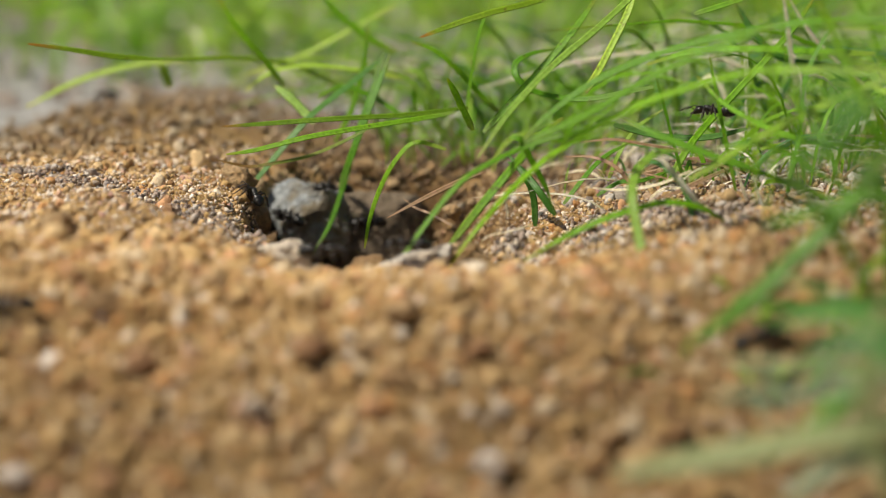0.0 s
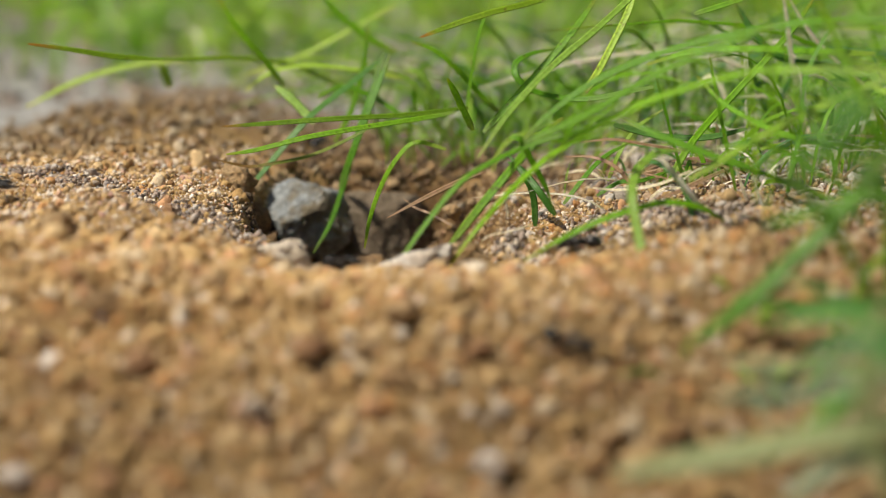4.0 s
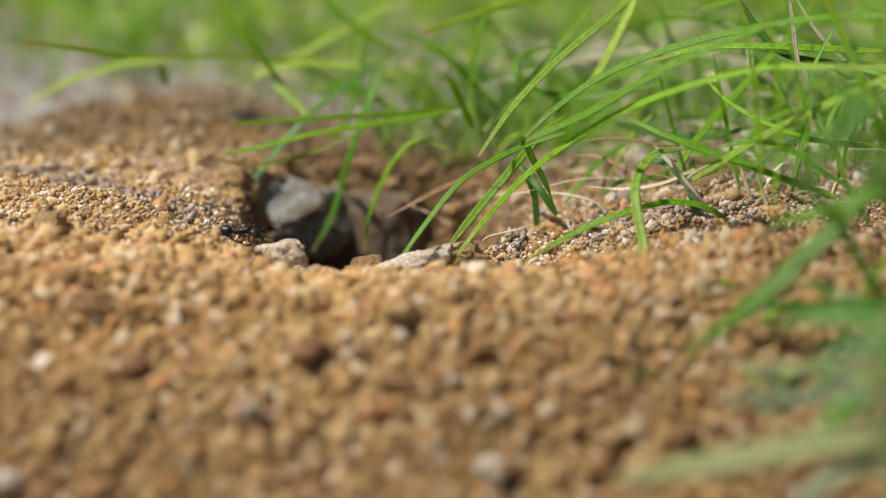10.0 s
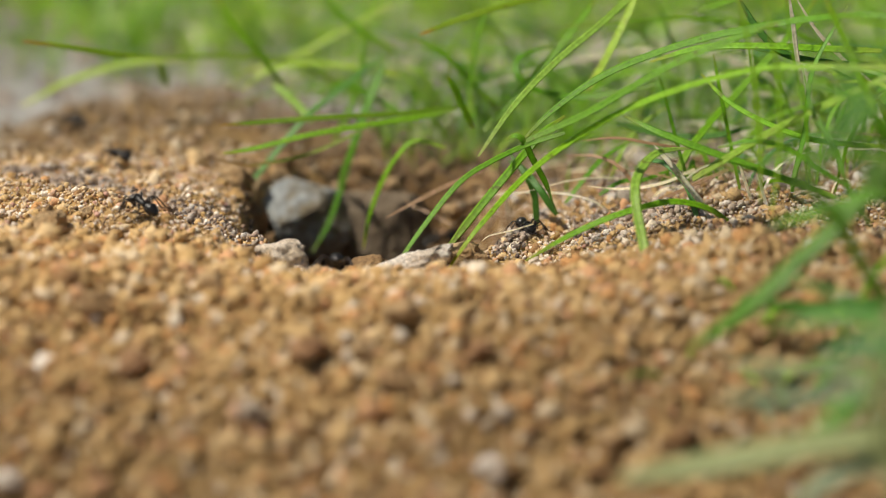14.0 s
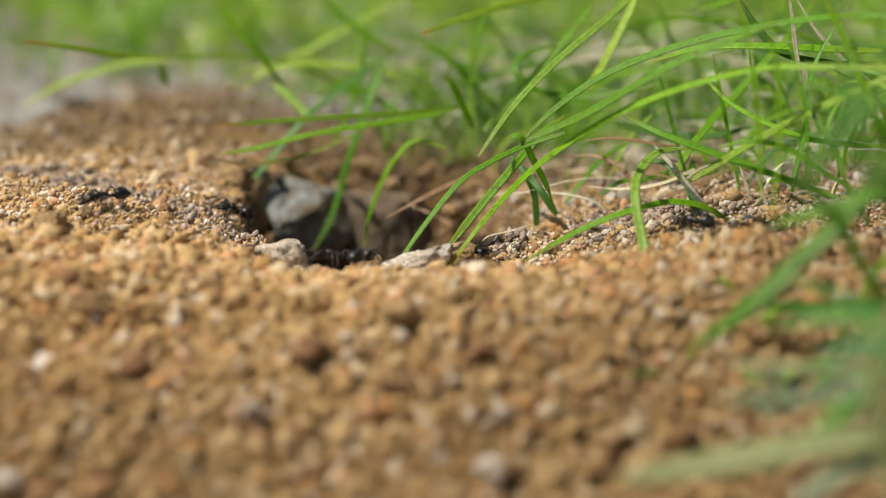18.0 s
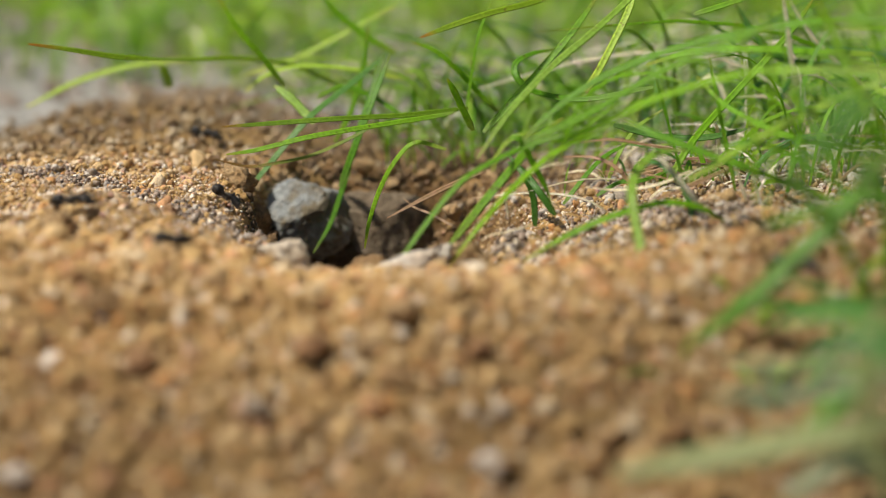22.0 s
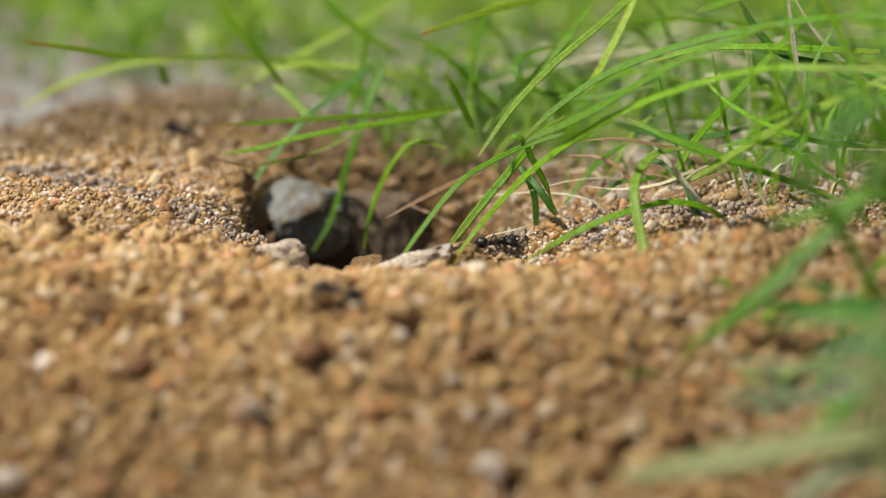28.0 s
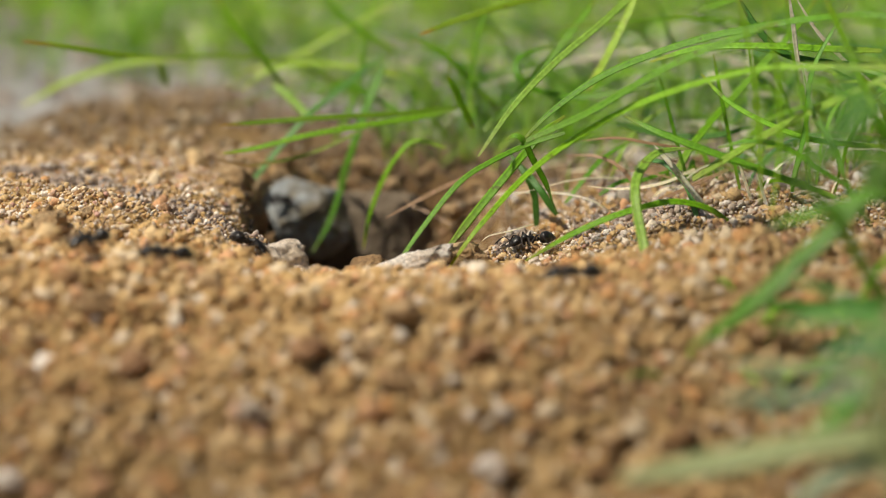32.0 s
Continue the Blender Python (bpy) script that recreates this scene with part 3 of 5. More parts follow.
build_clods()


def build_wall_pebbles():
    """Pebbles and clods that stick out of the back and right walls of the pit."""
    rng = np.random.default_rng(311)
    kinds = ((TAN_STONE, "soil_clod", "crumbly tan clod in the wall of the pit"), (PALE_STONE, "pebble", "pale buff pebble in the wall of the pit"), (BROWN_STONE, "soil_clod", "dark brown clod in the wall of the pit"))
    for k in range(44):
        mat, name, label = kinds[(0, 2, 0, 1, 0)[k % 5]]
        a = rng.uniform(-0.25, 2.7)
        far = rng.uniform(0.78, 1.12)
        x, y = -12.0 + 30.0 * far * math.cos(a), 297.0 + 47.0 * far * math.sin(a)
        if x < -12 and y > 318 and far < 1.0:
            continue
        size = min(5.2, 2.5 * rng.lognormal(0, 0.4))
        stone(name, label, mat, x, y, (size, size * rng.uniform(0.8, 1.1), size * rng.uniform(0.65, 0.95)), 400 + k, 0.05 * size, rng.uniform(0, 360), 0.2, facets=4, level=3)


build_wall_pebbles()


# ---- blades of grass ----
def smooth_line(points, n):
    p = [np.array(q, float) for q in points]
    p = [2 * p[0] - p[1]] + p + [2 * p[-1] - p[-2]]
    out = []
    for k in range(n + 1):
        s = k / n * (len(p) - 3)
        i = min(int(s), len(p) - 4)
        u = s - i
        a, b, c, d = p[i:i + 4]
        out.append(0.5 * (2 * b + (c - a) * u + (2 * a - 5 * b + 4 * c - d) * u * u + (3 * b - a - 3 * c + d) * u ** 3))
    return out


def blade_arrays(points, width, facing, n=14, fold=0.30, blunt=0.35, tip=0.08, power=2.2):
    """Corners, faces and the run along and across of a folded leaf that tapers to its last point. Metres."""
    line = smooth_line(points, n)
    facing = np.array(facing, float)
    verts, along, across = [], [], []
    for k, c in enumerate(line):
        s = k / n
        tangent = line[min(k + 1, n)] - line[max(k - 1, 0)]
        tangent /= np.linalg.norm(tangent) + 1e-12
        side = np.cross(tangent, facing)
        side /= np.linalg.norm(side) + 1e-9
        front = np.cross(side, tangent)
        w = width * 0.5 * min(1.0, blunt + s * 4) * (1 - max(0.0, (s - 0.45) / 0.55) ** power * (1 - tip))
        for a, d in ((-1, 0.0), (-0.5, -0.10), (0, -fold), (0.5, -0.10), (1, 0.0), (0, -fold - 0.16)):
            shift = d * w if a or d == -fold else d * w
            verts.append(c + side * a * w + front * shift)
            along.append(s)
            across.append(a)
    faces = []
    for k in range(n):
        for j in range(6):
            a, b = k * 6 + j, k * 6 + (j + 1) % 6
            faces.append((a, b, b + 6, a + 6))
    return np.array(verts), np.array(faces), along, across


def leaf_mesh(name, verts, faces, along, across, mat):
    mesh = bulk_mesh(name, verts, faces, mat, True)
    for key, values in (("along", along), ("across", across)):
        mesh.attributes.new(key, "FLOAT", "POINT").data.foreach_set("value", np.array(values, np.float32))
    return mesh


def tuft(label, x, y, category="grass"):
    ob = new("grass_tuft")
    ob.location = (x * 0.001, y * 0.001, float(ground_z(x * 0.001, y * 0.001)))
    return tagged(ob, label, category)


def blade(parent, mat, width, *points, facing=(-0.1, -0.75, 0.65), name="blade", label="", tip=0.28, power=3.2):
    """One leaf of a tuft through the given places, in millimetres, from its base to its tip."""
    o = np.array(parent.location) if parent else np.zeros(3)
    pts = [np.array(p) * 0.001 - o for p in points]
    v, f, a, c = blade_arrays(pts, width * 0.001, facing, 10 + 3 * len(points), 0.30, 0.6, tip, power)
    return part(name, leaf_mesh(name, v, f, a, c, mat), None, parent, label)


def straw(label, mat, width, *points):
    """A loose dry stem that lies or leans on the ground."""
    base = np.array(points[0]) * 0.001
    pts = [np.array(p) * 0.001 - base for p in points]
    v, f, a, c = blade_arrays(pts, width * 0.001, (0.1, -0.8, 0.6), 16, 0.35, 0.9)
    ob = part("dry_stem", leaf_mesh("dry_stem", v, f, a, c, mat), None, None, label, Matrix.Translation(base))
    return tagged(ob, "", "dry grass")


MIDDLE = tuft("arching bright green grass tuft on the pit edge", 19.5, 279.6)
blade(MIDDLE, PALE, 1.32, (41.1, 300.8, 48.0), (34.5, 295.3, 41.3), (27.0, 288.0, 35.3), (19.4, 282.8, 29.6), (11.9, 276.3, 22.7), (5.8, 269.6, 15.1))
blade(MIDDLE, LIME, 1.01, (19.9, 268.4, 19.1), (13.9, 268.0, 17.3), (7.9, 265.5, 14.9), (2.5, 262.8, 11.7), (-3.5, 258.4, 4.9), (-8.5, 254.0, -1.7))
blade(MIDDLE, LIME, 1.19, (66.7, 228.4, 33.2), (53.7, 236.5, 32.8), (45.2, 242.4, 31.8), (33.8, 249.7, 27.6), (24.1, 254.8, 22.3), (14.0, 259.3, 14.3), (6.0, 260.5, 5.3), (0.5, 256.1, -1.3))
blade(MIDDLE, GREEN, 1.50, (1.2, 270.7, -0.0), (6.2, 271.9, 6.3), (11.4, 273.2, 12.4), (13.9, 272.8, 15.5), (16.6, 274.4, 18.4), (20.5, 276.9, 20.9))
blade(MIDDLE, LIME, 1.41, (70.2, 241.9, 39.5), (62.4, 250.0, 39.3), (53.9, 257.9, 37.9), (39.9, 263.4, 34.5), (27.1, 268.4, 29.1), (18.5, 269.2, 23.2), (13.0, 268.2, 18.0))
blade(MIDDLE, LIME, 1.32, (13.1, 260.2, 18.9), (22.4, 255.1, 24.0), (33.8, 250.5, 31.4), (42.5, 247.3, 35.7), (49.7, 245.8, 38.5))
blade(MIDDLE, LIME, 1.14, (19.7, 279.5, 3.6), (17.4, 272.6, 9.6), (14.7, 269.6, 14.8), (13.3, 268.1, 17.8), (11.8, 268.3, 18.7), (10.4, 269.2, 17.9), label="pale torn sheath with a curled end")
blade(MIDDLE, DEEP, 1.32, (19.6, 280.5, 3.4), (16.7, 282.4, 7.5), (14.0, 287.0, 10.3), (11.7, 291.3, 11.2))
blade(MIDDLE, DEEP, 1.14, (16.3, 283.1, 0.9), (16.0, 284.1, 5.8), (14.4, 284.9, 9.6), (11.6, 289.6, 12.9))
blade(MIDDLE, GREEN, 1.32, (38.6, 300.0, 23.8), (26.8, 305.5, 21.0), (18.5, 307.7, 21.8), (14.3, 308.2, 24.3), (13.8, 310.8, 27.2), (17.2, 313.2, 28.9), (22.1, 315.4, 29.6))
blade(MIDDLE, LIME, 1.50, (7.6, 303.3, 15.0), (12.6, 304.3, 20.3), (23.3, 309.7, 31.8), (29.4, 315.3, 39.4))
blade(MIDDLE, PALE, 1.41, (26.2, 299.8, 22.8), (29.8, 301.0, 28.9), (34.5, 304.8, 37.8), (35.4, 307.7, 41.8))
BACK = tuft("thin green grass tuft behind the pit", 6.1, 318.1)
blade(BACK, LIME, 1.30, (5.6, 301.4, 15.6), (3.9, 301.0, 19.1), (2.2, 300.8, 22.7), (0.8, 300.3, 25.3))
blade(BACK, SCORCHED, 1.50, (22.9, 313.7, 41.5), (17.4, 309.2, 39.0), (8.9, 304.7, 37.1), (1.6, 302.2, 34.9), (-4.1, 299.8, 32.9))
blade(BACK, LIME, 1.30, (4.2, 320.5, 14.3), (5.4, 320.2, 22.9), (7.0, 320.0, 32.2), (9.6, 321.3, 38.5), facing=(-0.85, -0.45, 0.3))
blade(BACK, GREEN, 1.20, (10.8, 321.0, 16.8), (7.3, 321.7, 20.2), (2.8, 320.6, 25.1), (-1.5, 321.4, 28.7), (-6.2, 321.7, 30.4))
blade(BACK, SCORCHED, 1.20, (4.9, 311.2, 18.7), (-6.7, 304.9, 18.1), (-19.0, 300.8, 17.9), (-31.2, 298.6, 17.3), (-40.4, 296.5, 16.9))
blade(BACK, LIME, 1.20, (2.2, 309.0, 18.1), (-2.5, 302.9, 17.9), (-14.8, 298.5, 16.5), (-24.9, 296.1, 15.0), (-33.9, 294.7, 12.9), (-39.4, 293.5, 12.2))
blade(BACK, RUSTED, 0.75, (-13.7, 304.0, 15.7), (-19.5, 302.0, 13.0), (-25.2, 300.0, 10.9), (-31.9, 298.0, 9.8), (-36.0, 297.0, 9.5), (-41.6, 296.0, 10.9), label="yellowing blade with a rust-brown withered tip")
LEFT = tuft("dark green grass tuft hanging over the pit", -25.9, 308.8)
blade(LEFT, TEAL, 1.35, (-11.8, 336.8, 26.6), (-19.8, 326.0, 20.7), (-26.2, 318.0, 16.0), (-34.4, 313.0, 6.6), (-42.2, 310.0, -2.7))
blade(LEFT, PALE, 1.90, (-25.5, 320.5, 14.6), (-28.1, 323.1, 17.1), (-31.1, 325.6, 19.6), (-33.9, 328.0, 21.3))
blade(LEFT, LIME, 0.95, (0.6, 301.7, 12.0), (-5.1, 301.9, 13.3), (-8.7, 301.3, 10.2), (-11.6, 300.3, 5.1), (-13.7, 299.0, -1.0), (-14.6, 298.0, -6.1), label="thin blade with a dry yellow top")
blade(LEFT, GREEN, 1.15, (-12.0, 334.0, 27.3), (-14.3, 330.0, 20.3), (-16.7, 324.0, 13.0), (-19.5, 321.0, 3.1), (-22.2, 318.0, -4.8), (-25.6, 316.0, -10.6))
blade(LEFT, GREEN, 1.40, (-20.0, 314.1, 2.9), (-17.3, 315.6, 10.3), (-14.1, 319.3, 18.6), (-10.4, 325.3, 27.9))
blade(LEFT, PALE, 1.07, (-7.5, 342.5, 20.9), (-16.8, 341.8, 23.0), (-28.5, 341.9, 24.0), (-36.7, 341.8, 22.2), (-41.3, 341.5, 18.5))
blade(LEFT, SCORCHED, 1.57, (-22.6, 358.4, 18.0), (-31.6, 350.8, 23.2), (-42.3, 341.2, 25.6), (-51.2, 331.1, 26.2), (-57.0, 319.0, 27.4), (-63.3, 313.1, 28.4), (-70.9, 309.4, 30.0), (-77.6, 306.6, 31.2))
blade(LEFT, LIME, 1.30, (-32.5, 335.0, 20.3), (-36.6, 334.1, 26.1), (-41.3, 334.2, 31.5), (-45.8, 335.6, 38.4))
blade(LEFT, PALE, 1.72, (-56.0, 362.1, 23.5), (-68.3, 362.0, 22.3), (-80.8, 361.7, 18.8), (-92.2, 360.4, 13.1))
blade(LEFT, PALE, 1.44, (-43.7, 361.8, 20.1), (-32.6, 362.1, 23.8), (-22.7, 362.6, 28.7), (-10.3, 364.0, 35.3))
blade(LEFT, PALE, 2.16, (-60.7, 363.2, 17.2), (-61.4, 363.0, 20.0), (-62.3, 362.8, 22.7), label="pale stub of a cut blade")
blade(LEFT, GREEN, 1.59, (-10.1, 351.0, 25.9), (-17.2, 351.4, 30.0), (-23.1, 352.2, 34.7), (-26.7, 352.9, 38.8))
blade(LEFT, PALE, 1.77, (-1.7, 339.0, 13.0), (-2.2, 339.4, 18.1), (-4.5, 340.2, 22.1), (-8.0, 341.1, 23.5))
blade(LEFT, GREEN, 1.20, (-25.3, 329.5, 18.6), (-20.9, 332.0, 20.6), (-15.2, 331.6, 19.0), (-9.5, 329.0, 15.9), (-4.9, 326.3, 12.8))
blade(LEFT, PALE, 1.39, (1.9, 336.6, 8.0), (-2.8, 337.1, 14.3), (-5.6, 338.4, 20.0), (-10.9, 339.5, 23.4))
blade(LEFT, GREEN, 1.27, (-22.6, 338.6, 8.3), (-19.0, 339.2, 15.2), (-16.7, 341.1, 23.2), (-15.6, 343.4, 32.3))
RIGHT = tuft("tangled fine green grass tuft beside the pit", 50.9, 268.4)
blade(RIGHT, PALE, 1.54, (31.1, 240.1, 0.4), (30.2, 245.3, 5.8), (29.5, 250.6, 11.9), (30.8, 255.3, 14.9), (34.5, 261.8, 16.9), (41.5, 269.9, 16.5), label="bent blade with its tip in the soil")
blade(RIGHT, GREEN, 1.14, (45.7, 259.6, 6.1), (41.3, 258.1, 8.7), (35.3, 257.3, 9.6), (27.2, 255.9, 7.7), (20.1, 255.3, 4.7), (12.9, 252.5, 1.1))
blade(RIGHT, PALE, 1.41, (39.5, 259.0, 12.9), (45.1, 253.9, 17.8), (52.6, 248.9, 23.4), (60.4, 243.7, 28.3), (66.9, 240.4, 31.9))
blade(RIGHT, GREEN, 1.32, (59.9, 248.6, 11.8), (49.5, 253.3, 15.2), (41.2, 256.9, 17.9), (34.6, 260.4, 20.1), (29.1, 265.0, 22.4))
blade(RIGHT, DEEP, 1.41, (31.4, 298.6, 17.0), (40.3, 296.2, 15.1), (48.2, 294.2, 15.3), (55.2, 294.5, 16.8))
blade(RIGHT, LIME, 0.88, (46.1, 236.6, 13.0), (45.2, 234.4, 22.4), (43.5, 233.6, 33.7), (41.4, 234.5, 43.1), facing=(-0.85, -0.45, 0.3))
blade(RIGHT, LIME, 1.32, (62.6, 234.7, 24.0), (58.8, 237.7, 33.8), (54.8, 240.6, 42.8), facing=(-0.85, -0.45, 0.3))
blade(RIGHT, GREEN, 0.88, (42.5, 281.5, 8.2), (40.5, 282.8, 14.9), (38.9, 284.1, 21.1), (37.3, 285.3, 26.8), facing=(-0.85, -0.45, 0.3))
blade(RIGHT, GREEN, 0.97, (50.7, 278.3, 7.7), (48.6, 279.3, 17.3), (47.2, 280.7, 24.3), (46.1, 283.0, 30.9), facing=(-0.85, -0.45, 0.3))
blade(RIGHT, GREEN, 1.41, (71.1, 269.1, 32.4), (60.5, 271.2, 32.7), (52.6, 273.2, 32.9), (43.0, 277.2, 32.3), (35.0, 280.7, 29.6))
blade(RIGHT, DEEP, 1.41, (75.3, 270.6, 29.8), (64.2, 270.6, 30.2), (56.3, 273.0, 31.6), (52.1, 275.8, 35.6), (49.6, 278.8, 40.1))
blade(RIGHT, GREEN, 1.32, (39.7, 282.7, 9.0), (44.2, 288.0, 15.1), (52.2, 295.6, 22.3), (63.2, 301.8, 32.9), (69.2, 307.3, 39.7))
blade(RIGHT, GREEN, 1.23, (55.2, 258.8, 11.9), (57.8, 262.5, 20.4), (59.6, 266.5, 29.9), (65.6, 270.5, 39.6), facing=(-0.85, -0.45, 0.3))
blade(RIGHT, LIME, 1.23, (46.2, 302.6, 36.9), (51.9, 303.0, 38.7), (59.1, 303.4, 40.9))
blade(RIGHT, TEAL, 1.50, (36.7, 167.7, 25.5), (38.2, 166.5, 29.7), (40.6, 165.2, 33.4), (45.2, 164.0, 37.5))
blade(RIGHT, LIME, 0.79, (46.1, 228.4, 12.8), (46.4, 226.3, 22.7), (45.6, 226.4, 33.6), (43.5, 227.6, 44.2), facing=(-0.85, -0.45, 0.3))
blade(RIGHT, LIME, 0.70, (54.3, 242.8, 13.6), (53.7, 244.1, 25.3), (51.6, 246.1, 35.1), (50.9, 248.8, 43.3), facing=(-0.85, -0.45, 0.3))
blade(RIGHT, PALE, 0.79, (30.3, 296.5, 6.8), (32.4, 297.5, 11.8), (35.7, 300.4, 16.1), (41.1, 303.1, 19.4))
blade(RIGHT, GREEN, 0.88, (21.6, 287.8, 4.1), (25.7, 290.8, 8.7), (29.4, 293.5, 11.9), (34.2, 296.0, 14.1))
blade(RIGHT, TEAL, 0.97, (41.3, 263.6, 5.5), (39.8, 266.7, 10.6), (36.5, 270.4, 13.8), (33.6, 273.4, 13.8))
blade(RIGHT, GREEN, 0.88, (27.2, 284.2, 6.2), (31.1, 284.6, 8.5), (35.0, 284.7, 8.8), (40.2, 287.0, 10.3))
blade(RIGHT, LIME, 0.97, (61.2, 246.9, 13.8), (56.9, 247.4, 16.3), (52.0, 249.1, 19.4), (47.2, 251.3, 20.1), (42.5, 254.0, 18.7))
blade(RIGHT, GREEN, 1.06, (70.2, 260.0, 18.0), (64.4, 261.1, 18.3), (58.5, 263.3, 18.9), (52.8, 266.7, 20.8), (47.0, 271.4, 23.9), (43.0, 276.3, 28.1))
blade(RIGHT, DEEP, 1.06, (62.0, 235.9, 9.8), (58.7, 237.1, 15.4), (57.6, 240.0, 19.9), (55.2, 245.1, 25.2), (54.3, 250.5, 31.4), facing=(-0.85, -0.45, 0.3))
NEAR = tuft("broad green grass tuft growing in front of the pit", 59.4, 217.8)
blade(NEAR, DEEP, 2.40, (56.5, 203.3, 25.2), (49.7, 202.6, 16.7), (44.8, 201.7, 12.2), (38.3, 199.6, 6.6), (30.6, 196.6, 2.0))
blade(NEAR, DEEP, 2.00, (62.9, 209.6, 5.7), (57.3, 208.4, 4.7), (48.5, 207.3, 4.3), (39.6, 206.5, 5.3))
blade(NEAR, LIME, 1.50, (56.5, 199.3, 5.2), (51.8, 198.4, 11.2), (47.8, 197.8, 18.0), (42.2, 197.0, 24.0))
blade(NEAR, TEAL, 1.80, (48.6, 162.9, 22.3), (42.9, 164.3, 29.0), (41.4, 166.6, 35.5), (40.5, 169.0, 42.2), facing=(-0.85, -0.45, 0.3))
blade(NEAR, GREEN, 1.60, (58.5, 197.1, 19.8), (53.3, 198.3, 20.7), (46.2, 199.9, 18.3), (40.2, 200.5, 16.4))
blade(NEAR, SAGE, 3.31, (54.4, 167.1, 3.1), (46.6, 166.6, 0.7), (36.8, 167.5, -1.5), (28.2, 168.6, -3.5), (18.9, 169.6, -5.6))
blade(NEAR, TEAL, 2.07, (55.3, 171.7, 12.0), (48.0, 170.7, 7.2), (43.2, 169.7, 2.5), (37.8, 171.5, -3.1))
blade(NEAR, SAGE, 1.38, (57.3, 178.7, 5.0), (49.0, 178.4, 3.5), (40.8, 181.3, 3.6), (32.3, 184.1, 3.6))
blade(NEAR, SAGE, 2.07, (47.7, 162.4, -6.2), (45.4, 164.1, 1.8), (45.1, 165.5, 8.7), (47.2, 166.8, 15.6))
blade(NEAR, SAGE, 2.48, (54.4, 165.5, -4.8), (47.3, 166.0, -2.2), (41.4, 165.7, -3.7), (36.6, 165.0, -7.1))
blade(NEAR, TEAL, 1.30, (56.2, 186.1, 5.8), (50.9, 186.7, 8.3), (45.9, 188.1, 10.7), (40.8, 189.4, 11.8))
blade(NEAR, SAGE, 1.66, (50.9, 167.4, 4.5), (43.7, 167.5, 5.0), (36.8, 168.6, 3.8), (29.4, 170.0, 3.6))
blade(NEAR, TEAL, 2.07, (48.7, 157.5, 10.9), (44.3, 157.7, 12.6), (40.2, 159.0, 11.6), (36.6, 159.8, 9.0))
blade(NEAR, TEAL, 1.80, (52.1, 172.7, 9.9), (47.2, 172.9, 10.8), (42.8, 175.0, 11.2), (37.1, 176.7, 9.8))
straw("thin pale straw leaning in the grass", STRAW, 1.15, (42.7, 262.0, 7.2), (39.2, 263.0, 11.6), (36.4, 264.0, 15.0), (34.0, 265.0, 17.7))
straw("thin pale root hanging in the pit", STRAW, 0.45, (12.0, 312.0, 1.8), (12.4, 311.0, -1.4), (12.6, 310.0, -4.9))
straw("thin rust-brown root in the pit wall", RUST, 0.55, (1.7, 300.0, -2.1), (-2.6, 303.0, -0.3), (-5.3, 305.0, 0.4), (-7.5, 307.0, 1.8))
straw("fine pale stem lying on the rim", STRAW, 0.3, (15.1, 272.0, 3.3), (11.1, 270.0, 2.5), (7.7, 268.0, 2.1), (6.3, 267.0, 1.3))
straw("pale dry stem standing in the grass", STRAW, 0.80, (58.1, 268.0, 27.1), (57.3, 269.1, 32.4), (56.6, 270.1, 37.8), (55.9, 271.1, 42.3))
straw("pale dry stem standing in the grass", STRAW, 0.80, (70.7, 272.0, 26.7), (65.4, 271.8, 31.0), (61.0, 271.7, 35.5), (57.0, 273.0, 41.8))
straw("thin rust-brown dead stem across the pit", RUST, 0.90, (7.7, 293.0, 9.4), (2.1, 290.5, 7.4), (-3.4, 288.0, 5.1), (-10.1, 285.3, 1.9))
straw("thin dark dead stem", RUST, 0.60, (40.4, 281.8, 14.8), (35.4, 281.0, 15.7), (29.6, 281.2, 16.6), (23.6, 281.1, 16.1))
straw("thin curved dead stem", STRAW, 0.60, (43.0, 279.1, 11.5), (37.2, 278.6, 9.1), (30.5, 278.4, 8.2), (24.5, 278.5, 8.7))
straw("orange dead stem on the soil", RUST, 0.70, (49.1, 281.1, 11.2), (43.9, 278.7, 9.4), (39.8, 276.4, 8.0), (34.9, 275.1, 6.7))
straw("short pale dead stem", STRAW, 0.60, (51.1, 270.2, 7.6), (50.0, 270.8, 10.9), (48.9, 271.5, 14.1))
straw("short pale dead stem", STRAW, 0.60, (53.6, 265.7, 5.6), (52.2, 266.5, 9.7), (51.3, 267.2, 13.3))


# ---- the grass behind and beside the pit, tuft by tuft, and the lawn past counting ----
def bowed(rng, x, y, h, lean, stiff):
    """The line of a blade that rises from x, y and bows over."""
    a = rng.uniform(0, 2 * math.pi)
    reach = h * rng.uniform(0.15, 1.0) * lean
    dx, dy = math.cos(a) * reach, math.sin(a) * reach * 0.6
    z, top = float(land(x, y)) - 0.002, h * rng.uniform(stiff, 1.0)
    return [np.array((x + dx * (0.24 * q * (1 - q) + q * q), y + dy * (0.24 * q * (1 - q) + q * q), z + 1.7 * q * (1 - q) * h + q * q * top)) for q in (0, 0.25, 0.5, 0.75, 1)]


def turned(rng):
    turn = rng.uniform(-1.2, 0.7)
    return math.sin(turn), -math.cos(turn), 0.5


